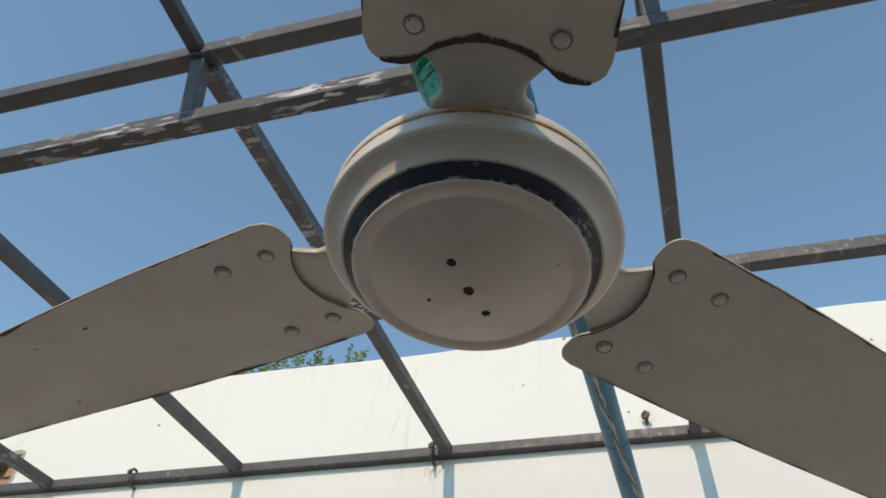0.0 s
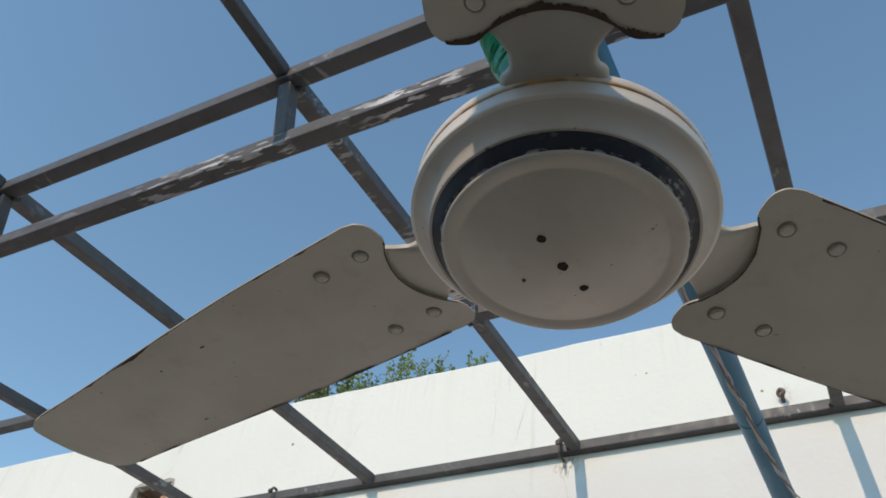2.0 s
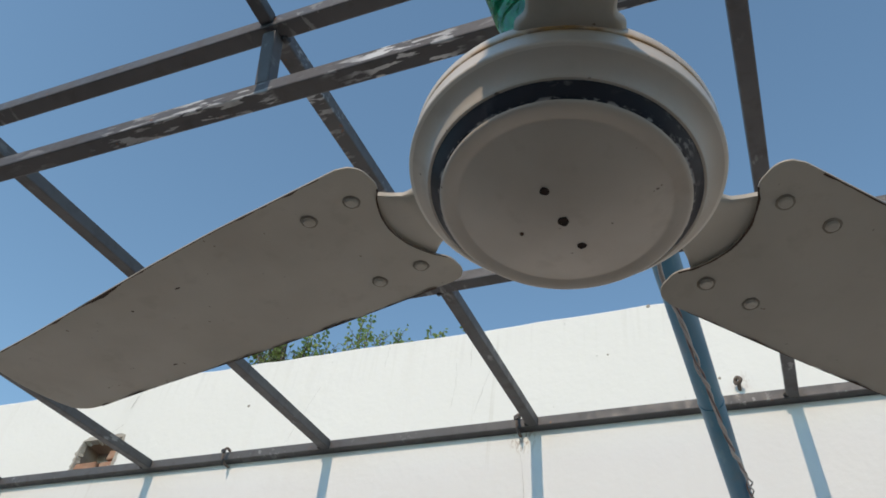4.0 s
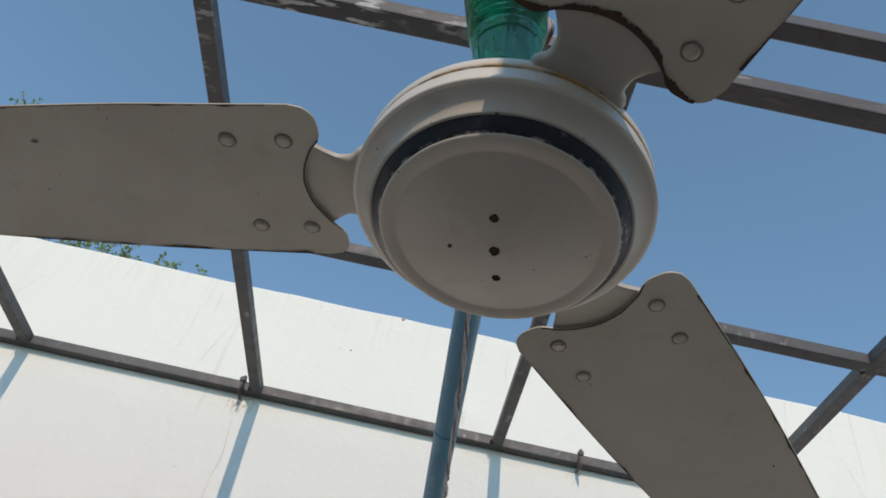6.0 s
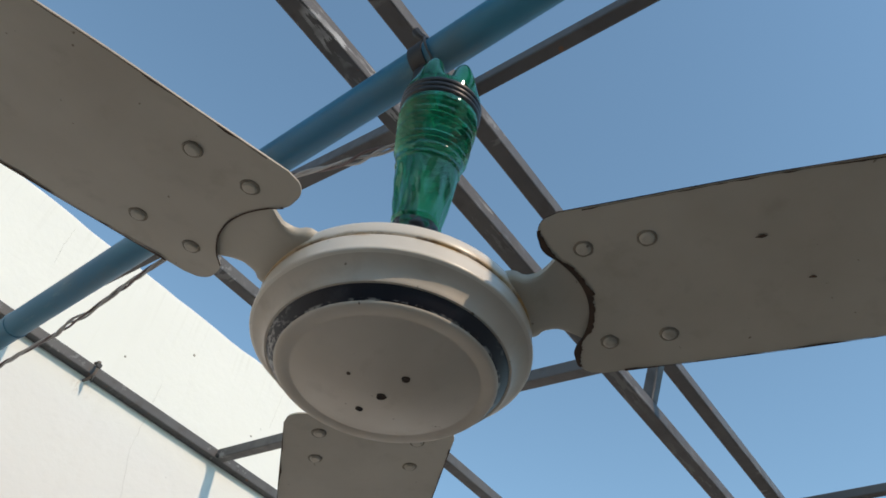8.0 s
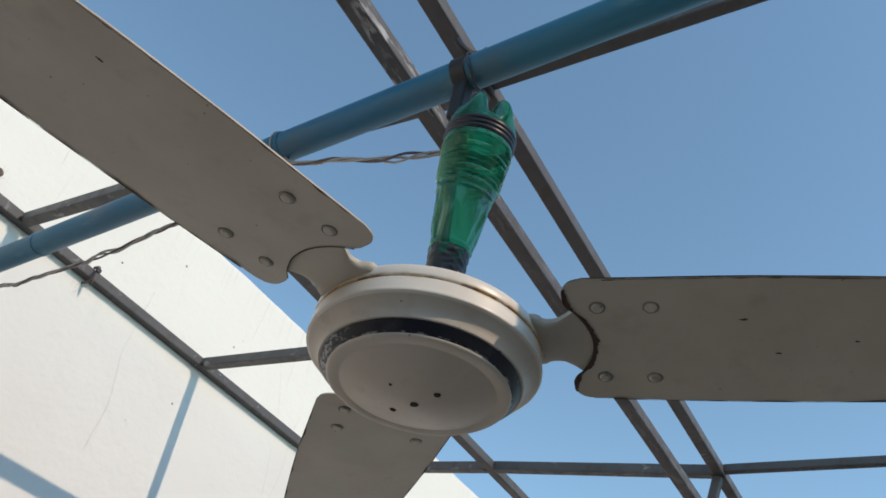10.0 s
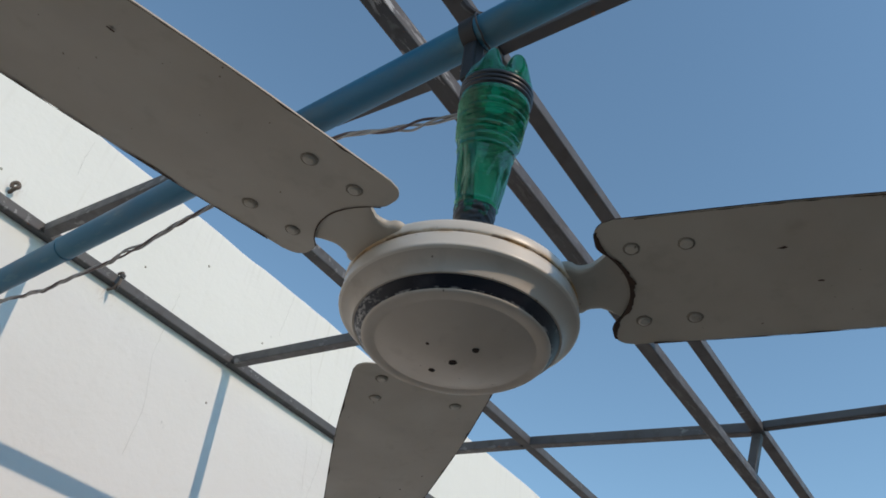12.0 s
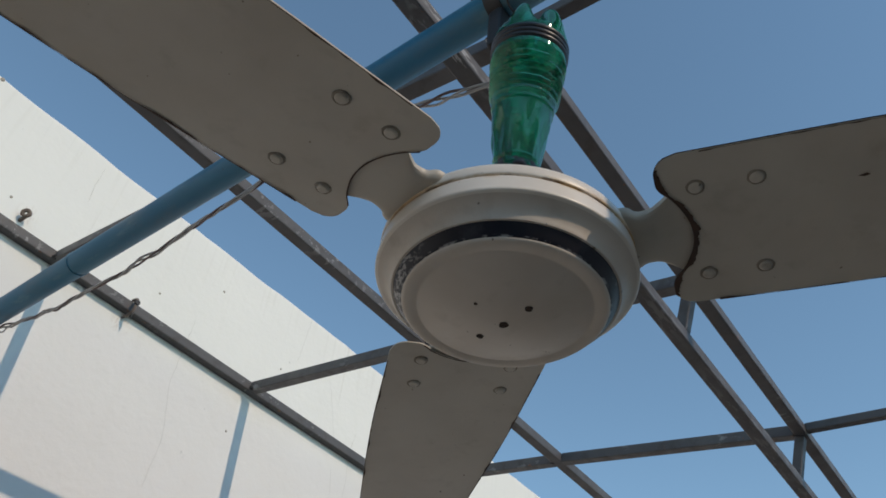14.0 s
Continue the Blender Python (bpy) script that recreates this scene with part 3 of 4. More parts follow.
STAINED = seam_stain()
# Side and skirt are one enamel; their sun and shade are in two colours.
turned("housing", [(0.1120, 0.0435), (0.1134, 0.0441), (0.1142, 0.0445), (0.1147, 0.0450), (0.1150, 0.0457), (0.1150, 0.0466), (0.1148, 0.0480), (0.1143, 0.0505), (0.1139, 0.0596), (0.1137, 0.0607), (0.1131, 0.0613), (0.1120, 0.0616),
                   (0.1095, 0.0617), (0.1080, 0.0618)], STAINED, fan, "cream enamelled side of the motor housing, its sunlight put into a paler enamel")
turned("skirt", [(0.0950, 0.0284), (0.0972, 0.0280), (0.0986, 0.0281), (0.0991, 0.0288), (0.0996, 0.0304), (0.1010, 0.0338), (0.1034, 0.0372), (0.1064, 0.0401), (0.1096, 0.0423), (0.1120, 0.0435)], CREAM, fan,
       "cream flared underside of the housing, dirty, its shade put into a darker enamel")
turned("lid", [(0.1080, 0.0632), (0.1118, 0.0633), (0.1130, 0.0636), (0.1136, 0.0643), (0.1138, 0.0656), (0.1138, 0.0670), (0.1138, 0.0715), (0.1125, 0.0752), (0.1090, 0.0780), (0.0950, 0.0810),
               (0.0600, 0.0850), (0.0400, 0.0880), (0.0300, 0.0960), (0.0280, 0.1050), (0.0, 0.1052)], STAINED, fan, "cream upper motor cover with brown rust along its seam")
turned("seam", [(0.1078, 0.0610), (0.1092, 0.0616), (0.1092, 0.0634), (0.1078, 0.0640)], GRIME, fan, "dark rusty gap between the housing halves")
turned("band", [(0.0878, 0.0180), (0.0889, 0.0184), (0.0898, 0.0192), (0.0914, 0.0211), (0.0936, 0.0238), (0.0955, 0.0264), (0.0968, 0.0283), (0.0975, 0.0292)], BAND, fan,
       "glossy black band with chipped silvery scratches")
cap = turned("cap", [(0.0, 0.0), (0.012, 0.0004), (0.030, 0.0026), (0.045, 0.0058), (0.058, 0.0096), (0.0670, 0.0127), (0.0720, 0.0145), (0.0740, 0.0153), (0.0752, 0.0158), (0.0764, 0.0158),
                     (0.0780, 0.0155), (0.0820, 0.0153), (0.0852, 0.0155), (0.0872, 0.0161), (0.0884, 0.0172), (0.0887, 0.0182), (0.0882, 0.0192)], CREAM, fan, "dished cream bottom cap with three small holes")


def cap_z(r):
    return 0.0072 * (r / 0.05) ** 2


def cap_hole(r, az, size, material=None):
    x, y = r * math.cos(radians(az)), r * math.sin(radians(az))
    # Closed disc on the cap; the hole's shade is put into its colour.
    bm = lathe(bmesh.new(), [(0.0, -0.0002), (size * 0.70, -0.0003), (size * 0.92, -0.0005), (size * 1.04, -0.0002), (size * 1.1, 0.0006)], 20)
    for v in bm.verts:
        v.co.xy *= 1 + 0.22 * noise.noise(v.co * 420 + Vector((az, r * 90, 0)))
        v.co += Vector((x, y, cap_z(r) - 0.0002))
    part("cap_hole", bm, material or SHADE_AND_WEAR, cap, "small rust-rimmed hole, its inner shade put into the disc's colour", smooth=True)


cap_hole(0.0, 0, 0.0037)
cap_hole(0.0285, TURN + 31.4, 0.0030)
cap_hole(0.0285, TURN + 211.4, 0.0031)
cap_hole(0.0330, TURN + 121.4, 0.0014, GRIME)

U_TIP, HALF = 0.69, 0.0825
PITCH, Z_BLADE = 0.107, 0.0690


def half_width(u):
    t = min(max((u - 0.26) / 0.43, 0), 1)
    return HALF - 0.016 * t * t * (3 - 2 * t)


def inner_edge(c):
    v = abs(c) * HALF
    if v < 0.042:
        return 0.1620 - 0.0145 * (v / 0.042) ** 2
    if v < 0.057:
        t = (v - 0.042) / 0.015
        return 0.1475 - 0.0085 * (1 - (1 - t) ** 2)
    if v < 0.065:
        return 0.1390
    t = (v - 0.065) / 0.0175
    return 0.1390 + 0.019 * (1 - math.sqrt(max(0.0, 1 - min(t, 1) ** 2)))


def outer_edge(c):
    t = max(0.0, (abs(c) - 0.72) / 0.28)
    return U_TIP - 0.012 * c * c - 0.035 * (1 - math.sqrt(max(0.0, 1 - t * t)))


def blade_z(u, v):
    """Height of the pressed and twisted blade sheet."""
    return Z_BLADE - PITCH * v + 0.12 * v * v - 0.006 * max(0, u - 0.3)


def sheet(bm, grid, thick, rim=0):
    top = [[bm.verts.new(p + Vector((0, 0, thick))) for p in row] for row in grid]
    low = [[bm.verts.new(p) for p in row] for row in grid]
    n, k = len(grid), len(grid[0])
    for i in range(n - 1):
        for j in range(k - 1):
            bm.faces.new((top[i][j], top[i][j + 1], top[i + 1][j + 1], top[i + 1][j]))
            bm.faces.new((low[i][j], low[i + 1][j], low[i + 1][j + 1], low[i][j + 1]))
    edge = ([(0, j) for j in range(k)] + [(i, k - 1) for i in range(1, n)] + [(n - 1, j) for j in range(k - 2, -1, -1)] + [(i, 0) for i in range(n - 2, 0, -1)])
    for (a, b), (c, d) in zip(edge, edge[1:] + edge[:1]):
        bm.faces.new((top[a][b], low[a][b], low[c][d], top[c][d])).material_index = rim
    return bm


def blade_grid():
    cs = [-1 + 2 * j / 60 for j in range(61)]
    rows = []
    for i in range(25):
        s = (i / 24) ** 1.15
        row = []
        for c in cs:
            u = inner_edge(c) * (1 - s) + outer_edge(c) * s
            v = c * half_width(u)
            row.append(Vector((u, v, blade_z(u, v))))
        rows.append(row)
    return rows


def iron_half(u):
    pts = ((0.096, 0.0370), (0.1085, 0.0370), (0.1130, 0.0366), (0.1152, 0.0342), (0.1175, 0.0312), (0.1220, 0.0294), (0.131, 0.0295), (0.140, 0.035), (0.148, 0.0418), (0.158, 0.048), (0.235, 0.056))
    for (a, p), (b, q) in zip(pts, pts[1:]):
        if u <= b:
            return p + (q - p) * (u - a) / (b - a)
    return pts[-1][1]


def screw_mesh():
    bm = lathe(bmesh.new(), [(0.0, -0.0021), (0.0020, -0.0022), (0.0036, -0.0023), (0.0048, -0.0018), (0.0056, -0.0008), (0.0059, 0.0004)], 24)
    return bm


def build_blade(az, wear, seed):
    rnd = random.Random(seed)
    turn = Matrix.Rotation(radians(az), 4, "Z")
    bm = sheet(bmesh.new(), blade_grid(), 0.0014, 1)
    for v in bm.verts:
        v.co.z += 0.0008 * noise.noise(Vector((v.co.x * 14, v.co.y * 14, seed)))
    bm.transform(turn)
    blade = part("blade", bm, BLADE, fan, "beige enamelled sheet-metal blade with dirty worn edges", smooth=True)
    blade.data.materials.append(SHADE_AND_WEAR if wear > 0.002 else BLADE)
    us = [0.097 + 0.0035 * i for i in range(40)]
    rows = []
    for u in us:
        t = min(max((u - 0.112) / 0.040, 0), 1)
        t = t * t * (3 - 2 * t)
        row = []
        for c in (-1.0, -0.975, -0.94, -0.9, -0.75, -0.5, -0.25, 0.0, 0.25, 0.5, 0.75, 0.9, 0.94, 0.975, 1.0):
            v = c * iron_half(u)
            lip = 0.0034 * (max(0.0, abs(c) - 0.9) / 0.1) ** 1.5 * (1 - t)
            row.append(Vector((u, v, lip + (1 - t) * 0.0655 + t * (blade_z(u, v) + 0.0022) + 0.0035 * (1 - t) * (v / 0.04) ** 2)))
        rows.append(row)
    bm = sheet(bmesh.new(), rows, 0.0045)
    bm.transform(turn)
    part("blade_iron", bm, BLADE, fan, "waisted beige bracket joining blade and motor", smooth=True)
    for u, v in ((0.1692, 0.0480), (0.1686, -0.0476), (0.2156, 0.0480), (0.2148, -0.0476)):
        bm = screw_mesh()
        bm.transform(turn @ Matrix.Translation((u, v, blade_z(u, v))) @ Matrix.Rotation(math.atan(-PITCH), 4, "X"))
        part("screw", bm, SCREW if rnd.random() < 0.4 else BLADE, blade, "painted dome screw in a dented seat", smooth=True)
        # Darker ring: the shade of the screw's dent is put into its colour.
        bm = lathe(bmesh.new(), [(0.0050, -0.0003), (0.0064, -0.0010), (0.0070, -0.0008), (0.0076, 0.0002)], 24)
        for q in bm.verts:
            q.co.xy *= 1 + 0.10 * noise.noise(q.co * 300 + Vector((seed, u * 40, v * 40)))
        bm.transform(turn @ Matrix.Translation((u, v, blade_z(u, v))) @ Matrix.Rotation(math.atan(-PITCH), 4, "X"))
        part("screw_seat", bm, DENT_SHADE, blade, "ring round the screw, the shade of its dent put into the colour", smooth=True)
    bm = bmesh.new()
    pairs = []
    for j in range(121):
        c = (0.86 if wear > 0.002 else 0.60) * (j / 60 - 1)
        v = c * HALF
        u0 = inner_edge(c)
        w = 0.0006 + wear * (0.25 + 0.75 * max(0.0, noise.noise((c * 7, seed, 0)) + 0.6)) * (1 if abs(c) < 0.8 else 0.5)
        w *= 1 + 0.5 * noise.noise((c * 50, seed, 3))
        a, b = u0 - 0.0006, u0 + w
        pairs.append([bm.verts.new((a, v, blade_z(a, v) - 0.0007)), bm.verts.new((b, v, blade_z(b, v) - 0.0007))])
    for p, q in zip(pairs, pairs[1:]):
        bm.faces.new((p[0], p[1], q[1], q[0]))
    bm.transform(turn)
    part("worn_edge", bm, GRIME, blade, "dark rusty chipped inner edge")
    # paint chipped to dark metal along both long edges
    for side in (1, -1):
        bm = bmesh.new()
        pairs = []
        for j in range(161):
            u = 0.175 + 0.47 * j / 160
            v = side * (half_width(u) - 0.0003)
            bare = max(0.0, noise.noise((u * 26, seed * 3.7, side)) + 0.10) + 0.5 * max(0.0, noise.noise((u * 90, seed * 1.3, side * 2)))
            w = 0.0004 + 0.0034 * bare
            pairs.append([bm.verts.new((u, v, blade_z(u, v) - 0.0008)), bm.verts.new((u, v - side * w, blade_z(u, v - side * w) - 0.0008))])
        for p, q in zip(pairs, pairs[1:]):
            bm.faces.new((p[0], p[1], q[1], q[0]))
        bm.transform(turn)
        part("chipped_edge", bm, GRIME, blade, "thin dark line of chipped paint along the blade's edge")
    for k in range(3):
        u, v = rnd.uniform(0.27, 0.52), rnd.uniform(-0.06, 0.05)
        n = rnd.uniform(0.0015, 0.0045)
        bm = bmesh.new()
        bmesh.ops.create_circle(bm, cap_ends=True, segments=9, radius=1)
        for p in bm.verts:
            p.co = Vector((u + p.co.x * n + 0.001 * noise.noise(p.co * 3), v + p.co.y * 0.0011 + 0.0012 * noise.noise(p.co * 2 + Vector((u * 50, v * 50, 0))), 0))
            p.co.z = blade_z(p.co.x, p.co.y) - 0.0010
        bm.transform(turn)
        part("scratch", bm, GRIME, blade, "small dark scratch")


build_blade(TURN, 0.0012, 3)
build_blade(TURN + 120, 0.0005, 5)
build_blade(TURN + 240, 0.0050, 8)

for az in (TURN + 62, TURN + 178, TURN + 300):
    bm = bmesh.new()
    bmesh.ops.create_cone(bm, cap_ends=True, segments=8, radius1=0.0042, radius2=0.0038, depth=0.007,
                          matrix=Matrix.Rotation(radians(az), 4, "Z") @ Matrix.Translation((0.098, 0, 0.0825)))
    part("lid_bolt", bm, DARK, fan, "dark bolt head on the cover")

# centre of the pipe above the fan, in the fan's own measures
HUNG = Vector((X_PIPE, 0, Z_PIPE - Z0)) + PD * Y_CLAMP
bm = bmesh.new()
sweep(bm, [Vector((0, 0, 0.09)).lerp(HUNG - Vector((0, 0, 0.05)), i / 8) for i in range(9)], 0.0085, 20)
part("downrod", bm, DARK, fan, "dark iron hanging rod", smooth=True)
bm = bmesh.new()
box(bm, HUNG.x - 0.011, HUNG.x + 0.011, HUNG.y - 0.010, HUNG.y + 0.010, HUNG.z - 0.095, HUNG.z - 0.022, 0.004)
part("yoke", bm, DARK, fan, "dark iron yoke at the top of the rod")
bm = bmesh.new()
sweep(bm, [HUNG + PD * t for t in (-0.0105, -0.0098, 0.0098, 0.0105)], R_PIPE + 0.0025, 36)
part("pipe_strap", bm, DARK, fan, "blackened steel strap round the pipe", smooth=True)
bm = bmesh.new()
bmesh.ops.create_cone(bm, cap_ends=True, segments=12, radius1=0.0045, radius2=0.0045, depth=0.022, matrix=Matrix.Translation(HUNG + Vector((0, 0, 0.040))))
part("bolt", bm, DARK, fan)
for side in (1, -1):
    bm = bmesh.new()
    sweep(bm, smooth_line([HUNG + Vector(d) for d in ((0, 0, 0.050), (side * 0.006, -side * 0.005, 0.052), (side * 0.012, -side * 0.011, 0.059), (side * 0.016, -side * 0.015, 0.068))], 5),
          lambda t: 0.0050 + 0.0012 * t, 8)
    part("wing", bm, DARK, fan, "dark wing of the clamp's nut", smooth=True)
bm = bmesh.new()
sweep(bm, [HUNG - PD * 0.016 + Vector(((R_PIPE + 0.003) * math.cos(a), 0.004 * math.sin(a), (R_PIPE + 0.003 + 0.005 * (a > 4.2)) * math.sin(a))) for a in np.linspace(0.4, 5.6, 27)], 0.0015, 6)
part("wire_loop", bm, DARK, fan, "thin wire loop beside the clamp", smooth=True)


# ---- bottle sleeve round the rod ----
def bottle_radius(z):
    pts = ((0.086, 0.0170), (0.140, 0.0185), (0.160, 0.0200), (0.176, 0.0212), (0.184, 0.0228), (0.200, 0.0250), (0.224, 0.0280), (0.256, 0.0318), (0.280, 0.0345),
           (0.296, 0.0388), (0.346, 0.0432), (0.362, 0.0446), (0.394, 0.0450))
    for (a, p), (b, q) in zip(pts, pts[1:]):
        if z <= b:
            return p + (q - p) * max(0, z - a) / (b - a)
    return pts[-1][1]


NECK = Vector((0.0, 0.0, 0.105))
LEAN = Vector((-0.034, -0.042, 0.226)).normalized()
TILT = Matrix.Translation(NECK) @ Vector((0, 0, 1)).rotation_difference(LEAN).to_matrix().to_4x4() @ Matrix.Diagonal((0.865, 0.865, 0.805, 1)) @ Matrix.Translation(-NECK)


def build_bottle():
    thing = empty("bottle_sleeve", (0, 0, Z0))
    steps = 88
    bm = bmesh.new()
    rings = []
    zs = list(np.linspace(0.105, 0.394, 170)) + list(np.linspace(0.3965, 0.448, 22))
    for z in zs:
        row = []
        for i in range(steps):
            a = 2 * math.pi * i / steps
            r = bottle_radius(min(z, 0.394))
            if 0.290 < z < 0.362:
                fade = min(1.0, (z - 0.290) / 0.008, (0.362 - z) / 0.004)
                r += fade * 0.0019 * math.cos((z - 0.290) / 0.0090 * 2 * math.pi + 0.35 * math.sin(a * 2))
            for zl, amp in ((0.200, 0.0016), (0.280, 0.0020), (0.190, 0.0010), (0.181, 0.0010)):
                r += amp * math.exp(-((z - zl) / 0.0015) ** 2)
            crease = abs(noise.noise((2.6 * math.cos(a), 2.6 * math.sin(a), z * 9 + 4.0)))
            r += 0.0042 * (0.45 - 1.6 * crease) * math.exp(-((z - 0.240) / 0.034) ** 2)
            r += 0.0016 * noise.noise((5 * math.cos(a), 5 * math.sin(a), z * 30)) * (1 if z < 0.285 else 0.15)
            zz = z
            if z > 0.394:
                t = (z - 0.394) / 0.054
                lobe = 0.5 + 0.5 * math.cos(5 * a + 2.18)
                c, d = math.cos(t * math.pi / 2), math.sin(t * math.pi / 2)
                r *= (0.48 + 0.52 * c) * (1 - 0.36 * t * (1 - lobe))
                zz = 0.394 + 0.047 * (0.20 + 0.84 * lobe ** 0.6) * d
            row.append(bm.verts.new(TILT @ Vector((r * math.cos(a), r * math.sin(a), zz))))
        rings.append(row)
    for p, q in zip(rings, rings[1:]):
        for i in range(steps):
            j = (i + 1) % steps
            bm.faces.new((p[i], p[j], q[j], q[i]))
    ob = part("bottle", bm, BOTTLE, thing, "crumpled translucent green plastic bottle, upside down", smooth=True)
    mod = ob.modifiers.new("wall", "SOLIDIFY")
    mod.thickness, mod.offset = 0.0006, 1
    bm = bmesh.new()
    for k in range(3):
        z = 0.370 + 0.0072 * k
        prof = [(bottle_radius(z) + 0.0004 + 0.0024 * math.sin(math.pi * t / 8) , z - 0.0046 + 0.0092 * t / 8) for t in range(9)]
        tmp = lathe(bmesh.new(), prof, 48)
        tmp.transform(TILT)
        me = bpy.data.meshes.new("tmp")
        tmp.to_mesh(me)
        tmp.free()
        bm.from_mesh(me)
        bpy.data.meshes.remove(me)
    part("rubber_ring", bm, RUBBER, thing, "black rubber band wound round the bottle", smooth=True)
    ring = [(0.0190, 0.088), (0.0225, 0.092), (0.0245, 0.104), (0.0228, 0.113), (0.0236, 0.122), (0.0222, 0.131), (0.0230, 0.142), (0.0220, 0.150), (0.0230, 0.160), (0.0234, 0.172), (0.0240, 0.182), (0.0252, 0.190), (0.0252, 0.196)]
    ring = [(p.x, p.z) for p in smooth_line([(r, 0, z) for r, z in ring], 5)]
    bm = lathe(bmesh.new(), ring, 64)
    for v in bm.verts:
        fold = abs(noise.noise((v.co.x * 70, v.co.y * 70, v.co.z * 130 + v.co.x * 60))) - 0.2
        v.co.xy *= 1 + 0.14 * fold
    bm.transform(TILT)
    part("tape", bm, RUBBER, thing, "black insulating tape wrapped at the bottle's neck", smooth=True)
    tagged(thing, "green plastic bottle sleeve slipped over the fan's hanging rod", "bottle")


build_bottle()


# ---- tree behind the wall ----
def build_tree():
    rnd = random.Random(11)
    base = Vector((-3.55, 4.35, 0))
    thing = tagged(empty("tree", base), "leafy tree with small bright green leaves behind the wall", "tree")
    fork = Vector((0.05, 0, 4.3))
    bm = bmesh.new()
    sweep(bm, smooth_line([(0, 0, 0), (0.06, 0.03, 1.5), (-0.04, -0.02, 3.0), fork], 6), lambda t: 0.13 - 0.05 * t, 12)
    part("trunk", bm, BARK, thing, smooth=True)
    wood = bmesh.new()
    lv, lf = [], []

    def leaf(p, d, size):
        d = d.normalized()
        side = d.cross(Vector((rnd.uniform(-1, 1), rnd.uniform(-1, 1), rnd.uniform(-0.3, 1)))).normalized()
        nrm = side.cross(d)
        n = len(lv)
        w = size * rnd.uniform(0.36, 0.48)
        lv.extend((p, p + d * size * 0.35 + side * w + nrm * size * 0.10, p + d * size * 0.8 + side * w * 0.62 + nrm * size * 0.06, p + d * size,
                   p + d * size * 0.8 - side * w * 0.62 + nrm * size * 0.06, p + d * size * 0.35 - side * w + nrm * size * 0.10))
        lf.extend(((n, n + 1, n + 2, n + 3), (n, n + 3, n + 4, n + 5)))

    def sprig(a, d, length, dense=1.0):
        """A thin stem with small leaves set alternately along it."""
        pts, p = [a], a
        for i in range(5):
            d = (d + 0.16 * Vector((rnd.uniform(-1, 1), rnd.uniform(-1, 1), rnd.uniform(-0.3, 0.8)))).normalized()
            p = p + d * length / 5
            pts.append(p)
        sweep(wood, pts, lambda t: 0.0042 * (1 - 0.75 * t), 5)
        line = smooth_line(pts, 8)
        count = max(4, int(length / 0.024 * dense))
        for i in range(count):
            f = 0.12 + 0.88 * i / (count - 1)
            q = line[min(int(f * (len(line) - 1)), len(line) - 1)]
            spin = i * 2.4 + rnd.uniform(-0.5, 0.5)
            x = d.orthogonal().normalized()
            out = x * math.cos(spin) + d.cross(x) * math.sin(spin)
            out = (out + d * rnd.uniform(0.1, 0.7) + Vector((0, 0, rnd.uniform(-0.25, 0.25)))).normalized()
            leaf(q + out * 0.006, out, rnd.uniform(0.034, 0.056) * (1.0 - 0.30 * f))

    def grow(points, thick, sprigs, length, bare, lift=0.5):
        """A limb through points (x, z) with leafy sprigs over its outer part."""
        side = rnd.uniform(-0.3, 0.3)
        knots = [Vector((x + 3.55, side * (k + 1) / len(points) + rnd.uniform(-0.03, 0.03), z)) for k, (x, z) in enumerate(points)]
        line = smooth_line([root, root.lerp(knots[0], 0.6)] + knots, 9)
        sprigs = int(sprigs * 1.6)
        sweep(wood, line, lambda t: 0.5 * thick * (1 - t) + 0.0030, 7)
        n = len(line) - 1
        for k in range(sprigs):
            f = bare + (1 - bare) * (k + rnd.random()) / sprigs
            i = max(1, min(int(f * n), n - 1))
            d = (line[i + 1] - line[i - 1]).normalized()
            out = (d * 0.55 + Vector((rnd.uniform(-1, 1), rnd.uniform(-0.9, 0.9), rnd.uniform(-0.5, 1.0) + lift * 0.4))).normalized()
            sprig(line[i], out, 1.15 * length * rnd.uniform(0.5, 1.25) * (1.15 - 0.35 * f), 1.0)
        sprig(line[-1], line[-1] - line[-3], length * 0.9, 1.1)

    root = fork + Vector((-0.02, 0, 0.15))
    # the long limb that reaches furthest, then the rest of the crown
    grow([(-3.78, 5.9), (-3.80, 6.60), (-3.68, 6.98), (-3.54, 7.28), (-3.30, 7.47)], 0.030, 30, 0.17, 0.62)
    grow([(-3.80, 6.3), (-3.86, 6.85), (-3.85, 7.10)], 0.020, 24, 0.20, 0.60)
    grow([(-3.78, 6.2), (-3.72, 6.75), (-3.62, 7.02)], 0.018, 16, 0.17, 0.60)
    grow([(-3.90, 6.1), (-4.05, 6.70), (-4.12, 7.12), (-4.20, 7.40)], 0.022, 34, 0.20, 0.55)
    grow([(-3.92, 6.0), (-4.15, 6.60), (-4.30, 6.95)], 0.020, 26, 0.20, 0.50)
    grow([(-3.95, 6.0), (-4.28, 6.62), (-4.46, 6.92), (-4.49, 7.08)], 0.018, 22, 0.17, 0.58)
    grow([(-3.95, 5.9), (-4.40, 6.55), (-4.70, 6.72), (-4.88, 6.95)], 0.018, 20, 0.17, 0.76)
    grow([(-4.00, 5.9), (-4.35, 6.45), (-4.66, 6.66)], 0.014, 10, 0.15, 0.78)
    grow([(-3.80, 6.0), (-3.98, 6.55), (-4.03, 6.82)], 0.018, 26, 0.20, 0.45)
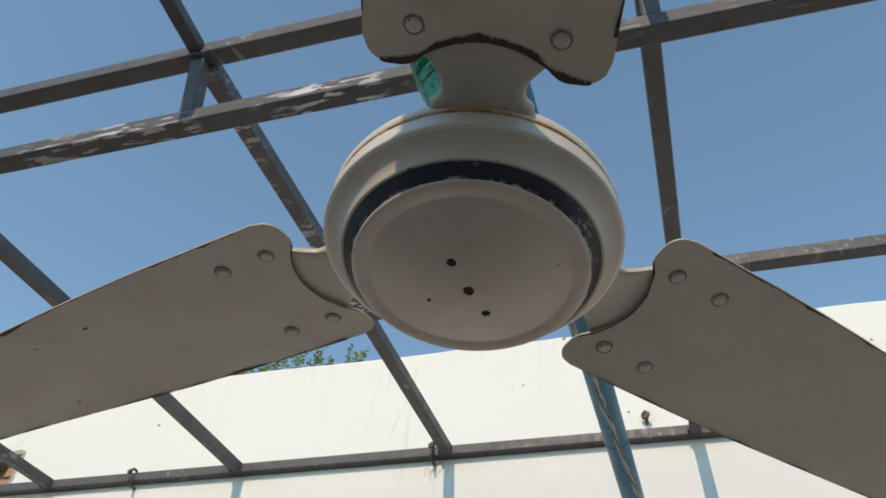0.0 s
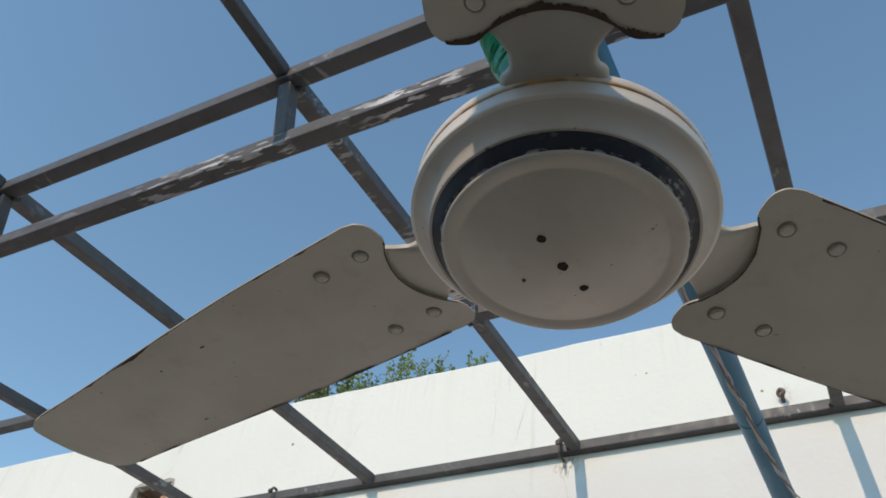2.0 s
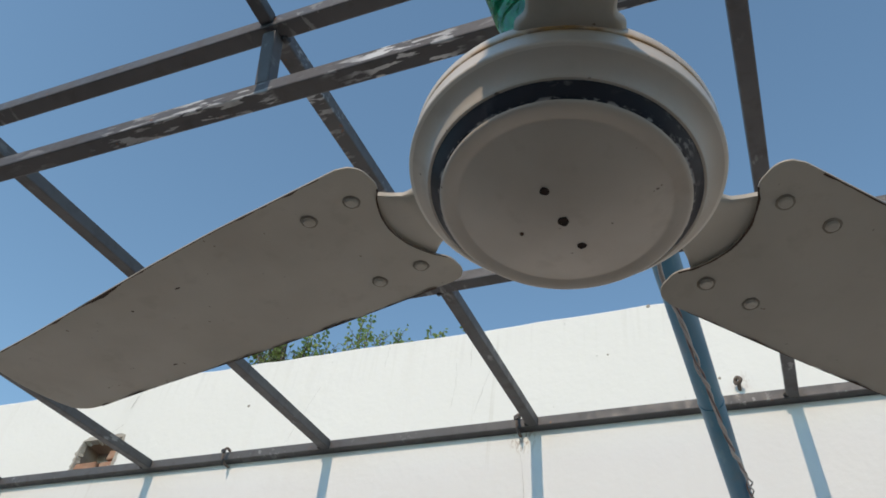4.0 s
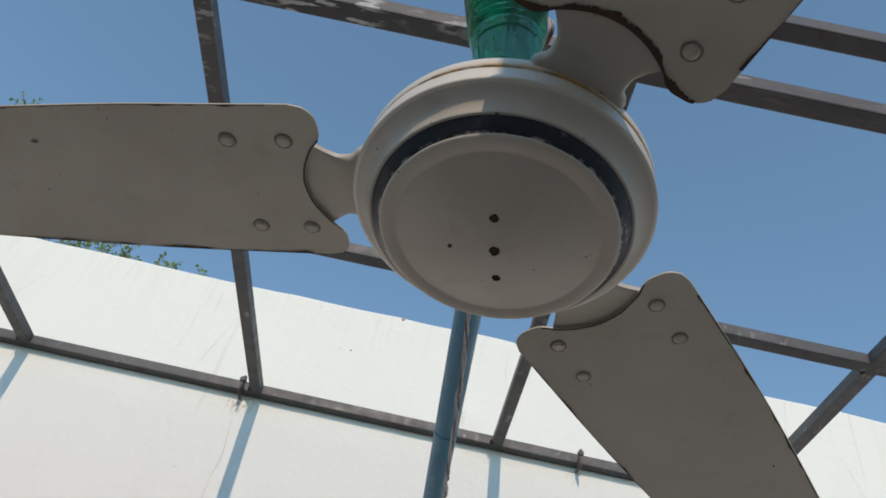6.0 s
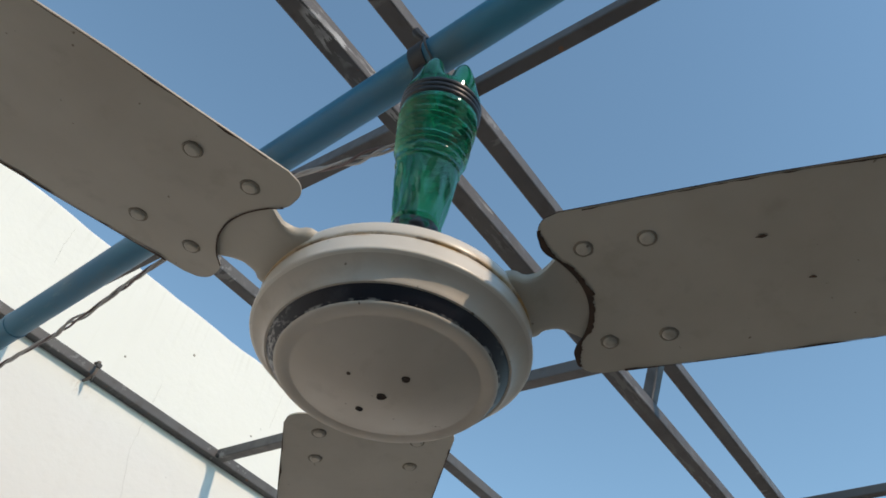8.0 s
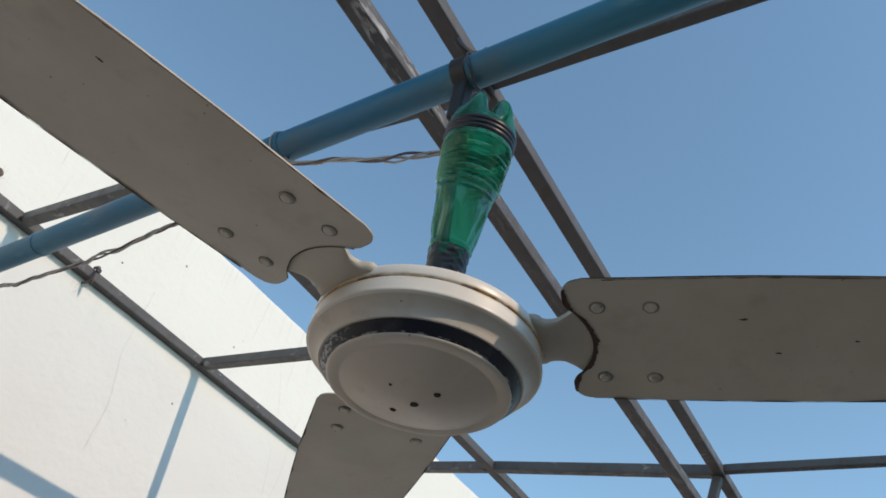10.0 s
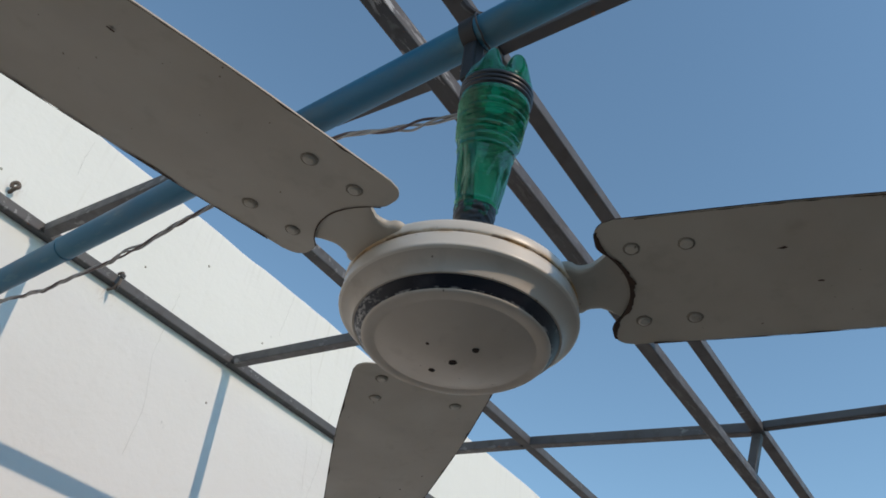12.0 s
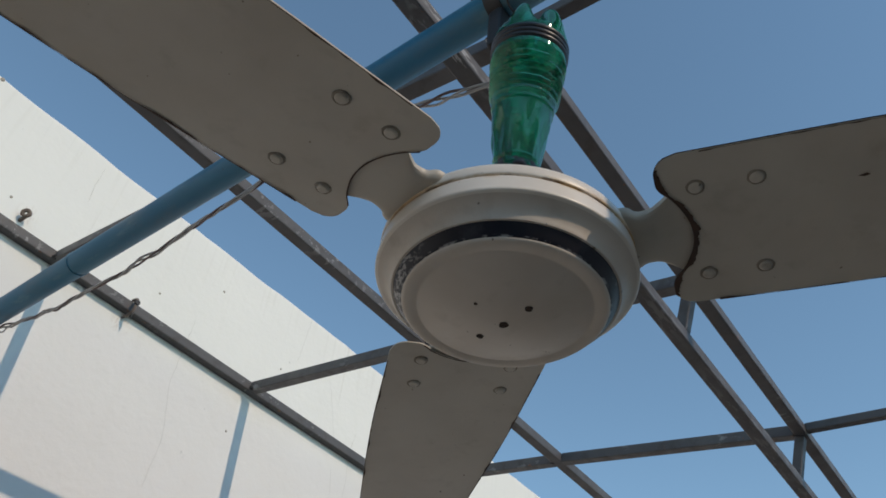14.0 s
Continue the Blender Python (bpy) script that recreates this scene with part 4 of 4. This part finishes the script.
    grow([(-3.85, 5.8), (-4.10, 6.15), (-4.28, 6.35)], 0.016, 24, 0.20, 0.40, 0.2)
    grow([(-3.78, 5.8), (-4.00, 6.05), (-4.36, 6.18)], 0.016, 20, 0.19, 0.45, 0.2)
    grow([(-3.75, 5.8), (-3.90, 6.18), (-3.95, 6.42)], 0.016, 28, 0.20, 0.35, 0.3)
    grow([(-3.66, 5.8), (-3.72, 6.12), (-3.70, 6.36)], 0.016, 26, 0.18, 0.35, 0.3)
    grow([(-3.60, 5.7), (-3.56, 5.98), (-3.50, 6.14)], 0.014, 18, 0.17, 0.40, 0.2)
    # young upright shoots beyond the crown
    for x, z, tall in ((-3.38, 6.44, 0.50), (-3.35, 6.22, 0.34), (-3.44, 6.16, 0.26), (-3.16, 6.26, 0.36), (-3.20, 6.12, 0.24), (-3.02, 6.44, 0.52), (-2.99, 6.26, 0.34), (-2.90, 6.27, 0.36), (-2.84, 6.14, 0.26),
                       (-2.72, 6.12, 0.24), (-2.61, 6.17, 0.28), (-2.56, 6.08, 0.20), (-2.33, 6.13, 0.26), (-2.22, 6.05, 0.2), (-1.97, 6.07, 0.22)):
        top = Vector((x + 3.55, rnd.uniform(-0.12, 0.12), z))
        foot = top + Vector((rnd.uniform(-0.08, 0.02), 0, -tall))
        base_of = fork + Vector((0.1, 0, -0.3))
        low = base_of.lerp(foot, 0.6) + Vector((0, 0, -0.25))
        sweep(wood, smooth_line([base_of, low, foot], 8), lambda t: 0.009 - 0.005 * t, 6)
        sprig(foot, top - foot, tall, 1.15)
        for k in range(4):
            p = foot.lerp(top, 0.2 + 0.18 * k)
            sprig(p, Vector((rnd.uniform(-0.9, 0.9), rnd.uniform(-0.5, 0.5), 0.8)), tall * 0.30, 1.0)
    part("limb", wood, BARK, thing, smooth=True)
    me = bpy.data.meshes.new("crown")
    me.from_pydata([tuple(p) for p in lv], [], lf)
    me.materials.append(LEAF)
    crown = new("crown", me)
    crown.parent = thing
    crown["label"] = "loose airy crown of small green leaves"


build_tree()
